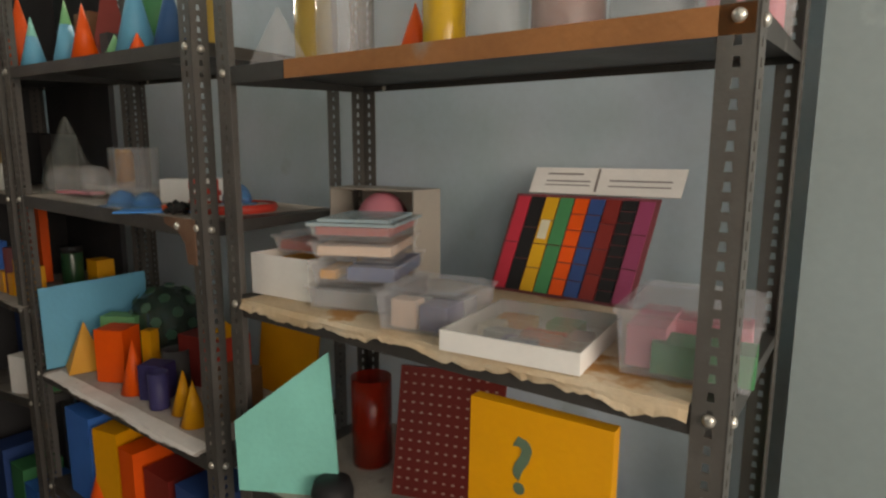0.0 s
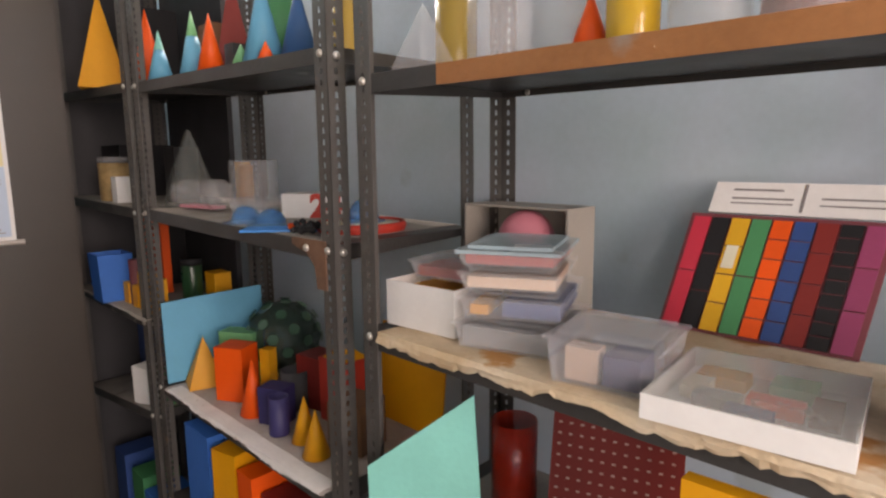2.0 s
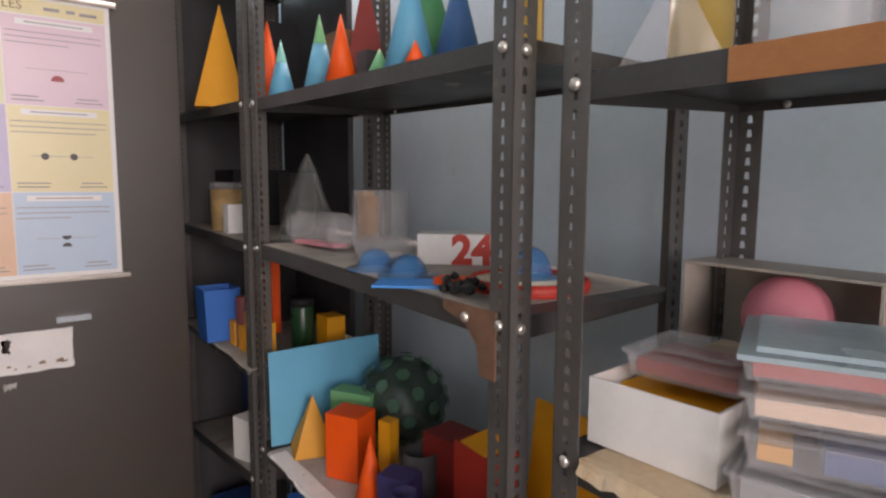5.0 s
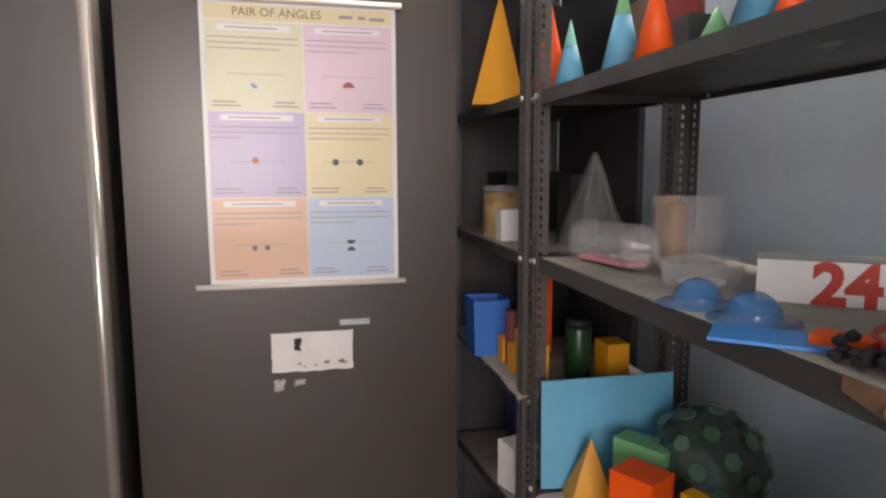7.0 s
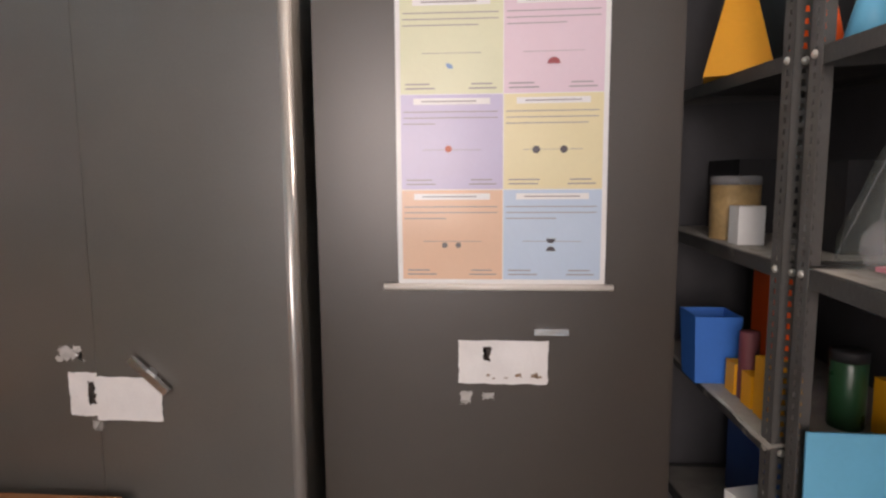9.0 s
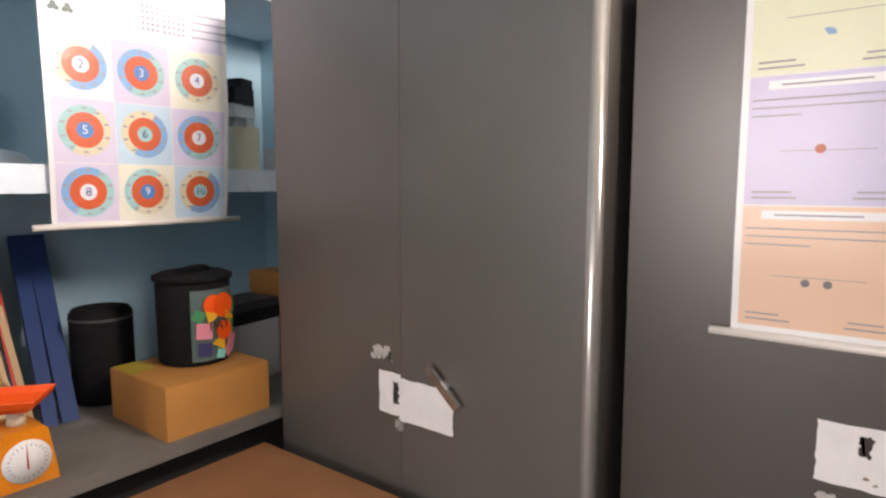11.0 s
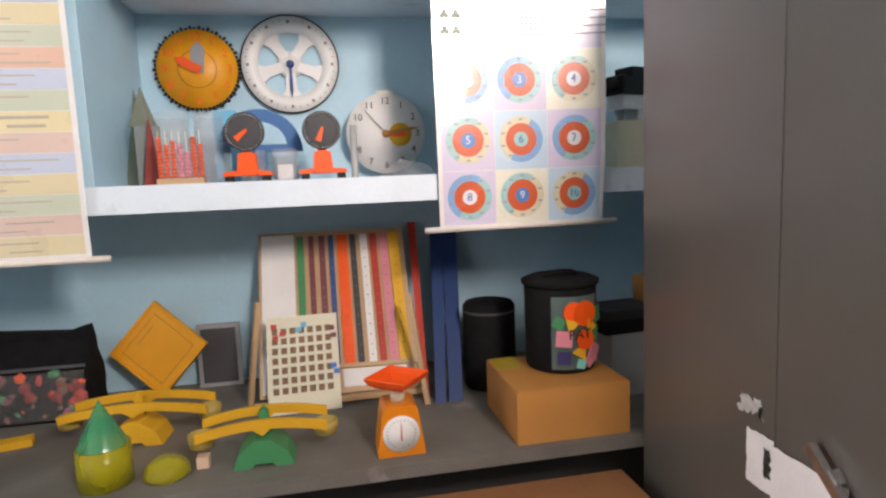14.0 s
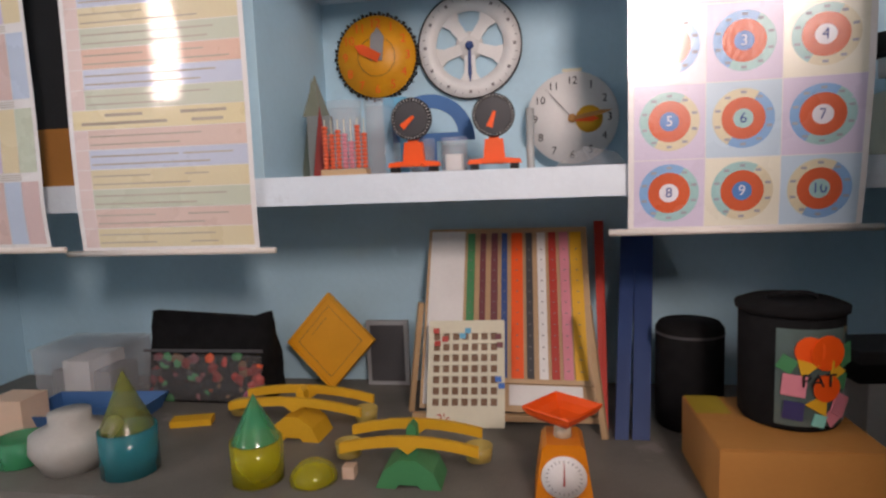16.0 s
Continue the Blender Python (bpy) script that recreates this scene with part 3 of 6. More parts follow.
for r, (a, b2) in enumerate((("peach", "sky"), ("lav", "yel"), ("lime", "pink"))):
    for c, k in enumerate((a, b2)):
        u0, u1 = (0.012, 0.2545) if c == 0 else (0.2565, 0.488)
        ch.patch("panel", u0, u1, VB[r] + 0.001, VB[r + 1] - 0.001, 0.0008, paper(k, cols[k]))
        ch.patch("panel_heading", u0 + 0.03, u1 - 0.03, VB[r + 1] - 0.024, VB[r + 1] - 0.009, 0.0012, paper("white", (0.82, 0.80, 0.79)))
        top = VB[r + 1] - 0.018
        rows.append((u0 + 0.05, top, 0.13, 0.003))
        for j in range(3):
            rows.append((u0 + 0.006, top - 0.024 - j * 0.014, (u1 - u0) * (0.95 if j < 2 else rnd.uniform(0.3, 0.9)) - 0.006, 0.0022))
        rows += [(u0 + 0.012, VB[r] + 0.022, rnd.uniform(0.05, 0.08), 0.003), (u0 + 0.012, VB[r] + 0.012, 0.07, 0.003), (u1 - 0.075, VB[r] + 0.022, 0.05, 0.003), (u1 - 0.08, VB[r] + 0.012, 0.065, 0.003)]
        rows.append(((u0 + u1) / 2 - 0.07, VB[r] + 0.094, 0.14, 0.0012))
ch.lines(rows, flat("print_faint", (0.36, 0.32, 0.33), 0.5))
ch.disc("figure", 0.115, 0.097, 0.0068, 0.0018, INK), ch.disc("figure", 0.148, 0.097, 0.0068, 0.0018, INK)
ch.disc("figure", 0.37, 0.113, 0.011, 0.0018, DARK, 0, 180, 360), ch.disc("figure", 0.37, 0.083, 0.011, 0.0018, DARK, 0, 0, 180)
ch.disc("figure", 0.333, 0.325, 0.0088, 0.0018, DARK), ch.disc("figure", 0.398, 0.325, 0.0088, 0.0018, DARK)
ch.disc("figure", 0.125, 0.328, 0.008, 0.0018, flat("print_red", (0.55, 0.12, 0.05), 0.4))
ch.disc("figure", 0.372, 0.522, 0.015, 0.0018, flat("print_maroon", (0.35, 0.03, 0.04), 0.4), 0, 0, 180)
ch.disc("figure", 0.125, 0.515, 0.012, 0.0018, flat("print_blue", (0.25, 0.4, 0.62), 0.4), 0, 0, 120)

# chart of number rings over the niche
FINISH[:] = ["glossy_chart_", 0.05, 0.28, 0.8]
ch = Chart((-1.886, -1.588, 1.424), (-1, 0, 0), 0.518, 0.79, "glossy laminated number chart with orange rings hung from the ledge", 0.005, 0.0, (0.045, 0.045), 0.05, 0.10)
VB = [0.004, 0.164, 0.338, 0.513]
UB = [0.012, 0.174, 0.339, 0.506]
cellc = [["lav2", "cream", "sky2"], ["lav2", "sky2", "lav2"], ["white2", "lav2", "cream"]]
cc = {"lav2": (0.66, 0.60, 0.76), "cream": (0.80, 0.78, 0.66), "sky2": (0.52, 0.68, 0.80), "white2": (0.78, 0.78, 0.84)}
ring = flat("ring_orange", (0.72, 0.13, 0.05), 0.3, coat=0.8)
band = [flat("band_blue", (0.22, 0.45, 0.75), 0.3, coat=0.8), flat("band_teal", (0.35, 0.62, 0.62), 0.3, coat=0.8), flat("band_sand", (0.75, 0.68, 0.48), 0.3, coat=0.8)]
num = [["8", "9", "10"], ["5", "6", "7"], ["2", "3", "4"]]
marks = []
for r in range(3):
    for c in range(3):
        ch.patch("panel", UB[c] + 0.001, UB[c + 1] - 0.001, VB[r] + 0.001, VB[r + 1] - 0.001, 0.0008, paper(cellc[r][c], cc[cellc[r][c]]))
        u, v = (UB[c] + UB[c + 1]) / 2, (VB[r] + VB[r + 1]) / 2 + 0.002
        bs = band[(r + c) % 3], band[(r + c + 1) % 3]
        ch.disc("outer_band", u, v, 0.068, 0.0013, bs[0], 0.047, 60, 240)
        ch.disc("outer_band", u, v, 0.068, 0.0013, bs[1], 0.047, 240, 420)
        ch.disc("ring", u, v, 0.048, 0.0017, ring, 0.022)
        ch.disc("centre", u, v, 0.022, 0.0017, {"b": flat("print_midblue", (0.08, 0.25, 0.58), 0.3, coat=0.8), "t": band[1], "w": paper("white2", cc["white2"])}["wbtbtwwbw"[r * 3 + c]])
        ch.text("numeral", num[r][c], u, v, 0.034, paper("white2", cc["white2"]) if "wbtbtwwbw"[r * 3 + c] == "b" else flat("print_navy", (0.04, 0.08, 0.3), 0.4))
        for k in range(10):
            a = radians(36 * k + 18)
            marks.append((u + 0.059 * math.cos(a) - 0.006, v + 0.059 * math.sin(a) - 0.003, 0.012, 0.006))
ch.lines(marks, flat("print_grey", (0.35, 0.36, 0.42), 0.5), 0.002)
ch.patch("panel", 0.012, 0.506, 0.516, 0.776, 0.0008, paper("mauve", (0.68, 0.64, 0.76)))
ch.patch("panel", 0.012, 0.22, 0.52, 0.774, 0.0012, paper("white2", cc["white2"]))
b = bmesh.new()
for i in range(4):
    for j in range(2):
        for du, dv in ((0, 0.009), (-0.007, -0.002), (0.007, -0.002)):
            ch.disc("", 0.036 + j * 0.034 + du, 0.565 + i * 0.045 + dv, 0.0075, 0.0018, DARK, join=b)
ob = part("club_marks", b, flat("print_green", (0.08, 0.12, 0.1), 0.4), ch.t)
ob["kind"] = "stuff"
b = bmesh.new()
for j in range(3):
    for i in range(12 if j else 7):
        ch.disc("", 0.26 + i * 0.0155, 0.66 + j * 0.032, 0.006, 0.0018, ring, 0.003, join=b)
ob = part("bead_marks", b, flat("print_pink", (0.55, 0.12, 0.16), 0.4), ch.t)
ob["kind"] = "stuff"
ch.lines([(0.265 + (i % 9) * 0.014 + (0.006 if i % 9 > 3 else 0), 0.553 + (i // 9) * 0.016, 0.008, 0.008) for i in range(45)] + [(0.41, 0.555 + k * 0.022, 0.11, 0.005) for k in range(4)] + [(0.10, 0.62 + k * 0.03, 0.1, 0.004) for k in range(4)], flat("print_grey", (0.35, 0.36, 0.42), 0.5))

# chart of number statements, banded
ch = Chart((-0.412, -1.585, 1.398), (-1, 0, 0), 0.525, 0.82, "glossy laminated banded chart of number properties hung from the ledge", 0.006, 0.0, (0.045, 0.045), 0.1)
seq = ["b_yel", "b_pink", "b_green", "b_yel", "b_blue", "b_pink", "b_gold", "b_green", "b_blue", "b_salm", "b_green", "b_yel", "b_blue", "b_pink", "b_green"]
bc = {"b_yel": (0.74, 0.64, 0.40), "b_pink": (0.74, 0.55, 0.47), "b_green": (0.58, 0.62, 0.48), "b_blue": (0.55, 0.61, 0.74), "b_gold": (0.79, 0.68, 0.40), "b_salm": (0.78, 0.50, 0.38)}
st = 0.0535
lines = []
for k, nm in enumerate(seq):
    v0 = 0.010 + k * st
    ch.patch("band", 0.014 if nm == "b_gold" else 0.055, 0.511, v0 + 0.0008, v0 + st - 0.0008, 0.0008, paper(nm, bc[nm]))
    if nm != "b_gold":
        ch.patch("side_band", 0.014, 0.054, v0 + 0.0008, v0 + st - 0.0008, 0.0008, paper("side", (0.76, 0.60, 0.56)))
        for j in (0.012, 0.034):
            lines.append((0.06, v0 + j, rnd.uniform(0.13, 0.36), 0.0035))
            if rnd.random() < 0.5:
                lines.append((0.33, v0 + j, rnd.uniform(0.06, 0.15), 0.0035))
    else:
        for u, w, j in ((0.11, 0.11, 0.034), (0.04, 0.25, 0.012), (0.33, 0.13, 0.034), (0.36, 0.09, 0.012)):
            lines.append((u, v0 + j, w, 0.008))
ch.lines(lines, flat("print_faint2", (0.50, 0.43, 0.34), 0.5))

# chart of coloured blocks beside it
ch = Chart((0.19, -1.575, 1.415), (-1, 0.06, 0), 0.545, 0.80, "laminated chart of coloured block strips hung from the ledge", 0.008)
bl = [(0.70, 0.50, 0.46), (0.78, 0.66, 0.42), (0.52, 0.62, 0.76), (0.58, 0.64, 0.50), (0.72, 0.52, 0.50), (0.66, 0.58, 0.72)]
lines = []
for r in range(4):
    for c in range(9):
        k = (c * 2 + r * 5) % 6
        u0 = 0.014 + c * 0.0577
        ch.patch("panel", u0 + 0.0006, u0 + 0.057, 0.012 + r * 0.195, 0.182 + r * 0.195, 0.0008, paper("blk%d" % k, bl[k]))
    for j in range(3):
        lines.append((0.03, 0.187 + r * 0.195 + j * 0.006, 0.45, 0.0022))
ch.lines(lines, flat("print_faint2", (0.40, 0.35, 0.28), 0.5))

# ---- colours of the teaching aids ----
C = {k: flat(k, v, 0.55, var=0.10, island=0.06) for k, v in {
    "orange": (0.95, 0.10, 0.004), "amber": (0.80, 0.34, 0.008), "crimson": (0.62, 0.03, 0.06), "magenta": (0.33, 0.05, 0.13), "fabric": (0.012, 0.012, 0.013), "rail": (0.012, 0.045, 0.16), "red": (0.50, 0.035, 0.02), "deepred": (0.25, 0.02, 0.015), "blue": (0.02, 0.16, 0.55), "sky": (0.10, 0.42, 0.62),
    "teal": (0.20, 0.62, 0.54), "green": (0.04, 0.26, 0.10), "lightgreen": (0.16, 0.48, 0.22), "purple": (0.035, 0.03, 0.12), "white": (0.80, 0.79, 0.77), "black": (0.02, 0.02, 0.022),
    "pink": (0.72, 0.24, 0.30), "yellow": (0.80, 0.42, 0.02), "wood": (0.55, 0.36, 0.20), "cream": (0.72, 0.68, 0.52), "card": (0.50, 0.22, 0.055), "greycard": (0.42, 0.38, 0.33),
    "navy": (0.02, 0.07, 0.24), "maroon": (0.20, 0.05, 0.06), "grey": (0.30, 0.31, 0.32), "darkgrey": (0.07, 0.07, 0.075), "brown": (0.20, 0.10, 0.05), "peach": (0.78, 0.55, 0.40), "bluepl": (0.03, 0.14, 0.35)}.items()}
M["fabric2"] = mat("black_fabric", (0.008, 0.008, 0.009), 0.85, 0, 0.3, 30, 0.2, 300)
C["fabric"] = M["fabric2"]
for k in ("fabric", "black", "darkgrey"):
    C[k].node_tree.nodes["Principled BSDF"].inputs["Specular IOR Level"].default_value = 0.2
CLEAR = flat("clear_plastic", (0.80, 0.80, 0.82), 0.14, alpha=0.16, var=0.06, rvar=0.08)
CLOUD = flat("cloudy_plastic", (0.66, 0.67, 0.72), 0.22, alpha=0.19, var=0.1, rvar=0.08)
TINT = {k: flat("tinted_" + k, v, 0.12, alpha=a, var=0.08, rvar=0.05) for k, v, a in (("blue", (0.03, 0.20, 0.48), 0.55), ("red", (0.35, 0.02, 0.008), 0.62), ("yellow", (0.62, 0.55, 0.02), 0.50), ("green", (0.03, 0.35, 0.16), 0.70),
        ("teal", (0.01, 0.22, 0.26), 0.85), ("gold", (0.62, 0.42, 0.10), 0.7), ("mosaic", (0.05, 0.09, 0.075), 0.75), ("amber", (0.75, 0.45, 0.04), 0.75))}


def cone(x, y, z, r, h, m, label, seg=4, rz=0.0, tip=None, group="card cones and pyramids"):
    """A cone (or a pyramid with four sides) standing on its base."""
    nm, cat = ("card_pyramid", "pyramid") if seg <= 6 else ("paper_cone", "cone")
    t = thing(nm, x, y, z, label, cat, group, rz)
    k = 0.62 if tip else 1.0
    one("body", lambda bm: lathe(bm, [(0, 0), (r, 0), (r * (1 - k) if tip else 0.0006, h * k)] + ([(0, h * k)] if tip else [(0, h)]), seg), m, t)
    if tip:
        one("tip", lambda bm: lathe(bm, [(r * (1 - k) * 0.998, h * k + 0.0006), (0.0006, h), (0, h)], seg), tip, t)
    return t


def block(x, y, z, w, d, h, m, label, nm="card_block", cat="block", rz=0.0, bevel=0.003, group=""):
    t = one(nm, lambda bm: box(bm, -w / 2, w / 2, -d / 2, d / 2, 0, h), m, bevel=bevel)
    t.matrix_basis = pose(x, y, z, 0, 0, rz)
    return tagged(t, label, cat, group)


def shell(bm, w, d, h, t, taper=0.0):
    """An open tray with walls, tapering downwards."""
    def ringv(a, b, z):
        return [bm.verts.new((sx * a / 2, sy * b / 2, z)) for sx, sy in ((-1, -1), (1, -1), (1, 1), (-1, 1))]
    o0, o1 = ringv(w - taper, d - taper, 0), ringv(w, d, h)
    i1, i0 = ringv(w - 2 * t, d - 2 * t, h), ringv(w - taper - 2 * t, d - taper - 2 * t, t)
    bm.faces.new(o0[::-1]), bm.faces.new(i0)
    for a, b in ((o0, o1), (o1, i1), (i1, i0)):
        for i in range(4):
            bm.faces.new((a[i], a[(i + 1) % 4], b[(i + 1) % 4], b[i]))


def plastic_box(x, y, z, w, d, h, fills, label, rz=0.0, m=None, lid=None, lidh=0.012):
    """A clear box with a lid and coloured contents: fills are (x, y, w, d, h, material)."""
    t = thing("plastic_box", x, y, z, label, "box", "clear plastic boxes", rz)
    one("tub", lambda bm: shell(bm, w, d, h, 0.0018, 0.012), m or CLOUD, t, bevel=0.002)
    one("lid", lambda bm: (box(bm, -w / 2 - 0.004, w / 2 + 0.004, -d / 2 - 0.004, d / 2 + 0.004, h + 0.0005, h + lidh * 0.5), box(bm, -w / 2 + 0.012, w / 2 - 0.012, -d / 2 + 0.012, d / 2 - 0.012, h + lidh * 0.5 + 0.0004, h + lidh)), lid or CLOUD, t, "clear snap-on lid", bevel=0.002)
    for fx, fy, fw, fd, fh, fm in fills:
        one("contents", lambda bm: box(bm, fx - fw / 2, fx + fw / 2, fy - fd / 2, fy + fd / 2, 0.004, fh), fm, t, bevel=0.003)
    return t


# ---- right rack, middle shelf ----
kit = thing("shape_kit", -0.383, 0.822, RZ, "flat white tray of coloured shapes under a clear lid", "kit", "", 6)
one("tray", lambda bm: shell(bm, 0.21, 0.215, 0.03, 0.003), C["white"], kit, "white card tray", bevel=0.0015)
for fx, fy, fw, fd, fm in ((-0.05, 0.05, 0.06, 0.04, "amber"), (0.03, 0.06, 0.05, 0.05, "lightgreen"), (0.02, -0.01, 0.06, 0.03, "orange"), (-0.04, -0.03, 0.05, 0.03, "grey"), (0.0, -0.06, 0.05, 0.03, "navy"), (0.07, 0.0, 0.03, 0.06, "brown"), (-0.07, 0.0, 0.03, 0.05, "cream")):
    one("shape", lambda bm: box(bm, fx - fw / 2, fx + fw / 2, fy - fd / 2, fy + fd / 2, 0.004, 0.020), C[fm], kit, bevel=0.004)
one("lid", lambda bm: box(bm, -0.1045, 0.1045, -0.106, 0.106, 0.0305, 0.032), flat("milky_lid", (0.66, 0.66, 0.64), 0.25, alpha=0.34, var=0.12), kit, "milky plastic lid", bevel=0.0006)

# stand-up board with coloured strips
bd = thing("strip_board", -0.473, 1.161, RZ, "clear-covered board of rainbow number strips leaning on the wall", "board")
up = Vector((0.022, 0.072, 0.19))
B0, BU = Vector((-0.155, -0.07, 0.006)), Vector((0.292, 0.005, 0))
one("backing", lambda bm: slab(bm, [B0 + Vector((-0.006, 0.004, -0.006)), B0 + BU + Vector((0.006, 0.004, -0.006)), B0 + BU + up * 1.02 + Vector((0.006, 0.004, 0)), B0 + up * 1.02 + Vector((-0.006, 0.004, 0))], 0.006), C["maroon"], bd)
stripc = ["red", "black", "yellow", "green", "orange", "navy", "deepred", "black", "magenta"]
for k, nm in enumerate(stripc):
    rows = (2, 3, 4, 2, 6, 6, 4, 9, 3)[k]
    for j in range(rows):
        a = B0 + BU * ((k + 0.06) / 9) + up * (j / rows + 0.004)
        w, hh = BU * (0.88 / 9), up * (1 / rows - 0.012)
        one("tile", lambda bm: slab(bm, [a, a + w, a + w + hh, a + hh], 0.004), C["crimson"] if nm == "red" else C[nm], bd)
a, w, hh = B0 + BU * (2.2 / 9) + up * 0.55 + Vector((0, -0.0012, 0.0006)), BU * (0.6 / 9), up * 0.2
one("paper_tag", lambda bm: slab(bm, [a, a + w, a + w + hh, a + hh], 0.001), C["cream"], bd, "small cream paper tag")
hdr = up * 1.04
flapu = Vector((0.004, 0.022, 0.052))
one("header", lambda bm: slab(bm, [B0 + hdr + Vector((0.022, 0, 0)), B0 + BU + hdr + Vector((0.04, 0, 0)), B0 + BU + hdr + flapu + Vector((0.042, 0, 0)), B0 + hdr + flapu + Vector((0.024, 0, 0))], 0.004), C["white"], bd, "white printed card header")
b = bmesh.new()
for f0, f1, g0, g1 in ((0.1, 0.36, 0.72, 0.78), (0.1, 0.42, 0.45, 0.5), (0.55, 0.95, 0.5, 0.55), (0.1, 0.42, 0.3, 0.34), (0.55, 0.95, 0.3, 0.34), (0.46, 0.475, 0.1, 0.95)):
    p = B0 + hdr + Vector((0.026, -0.001, 0.0005))
    slab(b, [p + BU * f0 * 1.03 + flapu * g0, p + BU * f1 * 1.03 + flapu * g0, p + BU * f1 * 1.03 + flapu * g1, p + BU * f0 * 1.03 + flapu * g1], 0.0008)
part("printed_text", b, INK, bd)["kind"] = "stuff"

plastic_box(-0.562, 0.812, RZ, 0.148, 0.15, 0.06, [(-0.03, -0.045, 0.045, 0.03, 0.05, C["peach"]), (0.025, -0.03, 0.05, 0.06, 0.045, C["purple"]), (0.0, 0.04, 0.09, 0.05, 0.04, C["grey"])], "cloudy plastic tub with snap lid on the papered shelf", 9)
wb = thing("white_box", -0.929, 0.842, RZ, "white paper box without lid holding sheets", "box", "", 4)
one("box", lambda bm: shell(bm, 0.162, 0.14, 0.083, 0.003), C["white"], wb, bevel=0.0015)
one("contents", lambda bm: box(bm, -0.07, 0.07, -0.06, 0.06, 0.004, 0.066), C["amber"], wb, bevel=0.004)
plastic_box(-0.922, 0.877, RZ + 0.084, 0.14, 0.12, 0.028, [(0, 0, 0.12, 0.10, 0.022, C["red"])], "clear plastic box of red counters on the white box", 8, CLEAR, CLEAR)
plastic_box(-0.765, 0.868, RZ, 0.165, 0.20, 0.038, [(0, 0, 0.145, 0.18, 0.034, C["grey"])], "clear plastic box at the bottom of a stack", 16, CLEAR, CLEAR)
plastic_box(-0.770, 0.874, RZ + 0.051, 0.165, 0.20, 0.031, [(0.03, 0.0, 0.09, 0.18, 0.028, C["navy"]), (-0.055, -0.04, 0.03, 0.09, 0.02, C["amber"])], "clear plastic box of dark blue pieces in a stack", 24, CLEAR, CLEAR)
plastic_box(-0.778, 0.874, RZ + 0.095, 0.16, 0.19, 0.024, [(0, 0, 0.14, 0.172, 0.021, C["peach"])], "clear plastic box of orange pieces in a stack", 26, CLEAR, CLEAR)
plastic_box(-0.780, 0.876, RZ + 0.132, 0.16, 0.19, 0.021, [(0, 0, 0.14, 0.172, 0.0185, C["red"])], "clear plastic box of red pieces on top of a stack", 24, CLEAR, flat("blue_lid", (0.55, 0.72, 0.78), 0.25, alpha=0.55))
cb = thing("open_carton", -0.912, 1.072, RZ, "open grey cardboard carton holding a pink ball", "carton")
one("carton", lambda bm: (box(bm, -0.13, -0.126, -0.05, 0.045, 0, 0.202), box(bm, 0.126, 0.13, -0.05, 0.045, 0, 0.202), box(bm, -0.126, 0.126, 0.041, 0.045, 0, 0.2), box(bm, -0.126, 0.126, -0.05, 0.041, 0, 0.004), box(bm, -0.13, 0.13, -0.05, 0.045, 0.202, 0.206)), C["greycard"], cb)
ball = one("ball", lambda bm: lathe(bm, [(0.058 * math.sin(math.pi * i / 12), 0.058 - 0.058 * math.cos(math.pi * i / 12)) for i in range(13)], 24), C["pink"])
ball.matrix_basis = pose(-0.902, 1.055, RZ + 0.0805)
tagged(ball, "matt pink ball inside the open carton", "ball")
block(-0.905, 1.055, RZ + 0.0045, 0.2, 0.06, 0.0755, C["yellow"], "yellow packing block inside the open carton", "packing_block", "block")
plastic_box(-0.165, 0.868, RZ, 0.165, 0.19, 0.082, [(0.02, -0.05, 0.12, 0.06, 0.045, C["green"]), (-0.05, 0.0, 0.05, 0.13, 0.06, C["pink"]), (0.02, 0.04, 0.1, 0.06, 0.055, C["pink"])], "large cloudy plastic tub of pink and green pieces", 6)

# ---- right rack, lower shelf ----
tb = one("board", lambda bm: slab(bm, [(-0.982, 0.695, 0.803), (-0.797, 0.800, 0.803), (-0.821, 0.800, 1.102), (-0.986, 0.695, 0.952)], 0.006), C["teal"], bevel=0.001)
tagged(tb, "pale turquoise board leaning against the rack post", "board")
rc = thing("beaker", -0.846, 0.948, 0.802, "transparent red plastic cylinder", "cylinder")
one("wall", lambda bm: lathe(bm, [(0, 0), (0.045, 0), (0.045, 0.2), (0.043, 0.2), (0.043, 0.003), (0, 0.003)], 28), TINT["red"], rc)
qb = thing("question_board", -0.323, 0.722, 0.802, "orange card box printed with a question mark", "box", "", 3)
QT = pose(0, 0, 0, -2)
one("panel", lambda bm: box(bm, -0.105, 0.105, -0.012, 0.012, 0, 0.338, QT), C["amber"], qb, bevel=0.002)
words("question_mark", "?", 0.115, QT @ pose(-0.022, -0.0128, 0.25, 90), flat("print_greenblack", (0.10, 0.17, 0.11), 0.6), qb, bold=0.002)
rp = thing("peg_panel", -0.620, 0.914, 0.802, "dark red panel dotted with small white pegs", "panel", "", 20)
one("panel", lambda bm: box(bm, -0.11, 0.11, -0.006, 0.006, 0, 0.26, pose(0, 0, 0, -14)), C["deepred"], rp, bevel=0.002)
b = bmesh.new()
for i in range(11):
    for j in range(13):
        box(b, -0.1 + i * 0.019, -0.094 + i * 0.019, -0.0085, -0.005, 0.015 + j * 0.019, 0.018 + j * 0.019, pose(0, 0, 0, -14))
part("peg_dots", b, flat("dots", (0.6, 0.4, 0.35), 0.5), rp)["kind"] = "stuff"
gl = one("folder", lambda bm: slab(bm, [(-0.760, 0.991, 0.803), (-0.679, 1.008, 0.803), (-0.678, 1.049, 1.05), (-0.759, 1.042, 1.05)], 0.004), C["grey"])
tagged(gl, "grey plastic folder standing on the shelf", "folder")
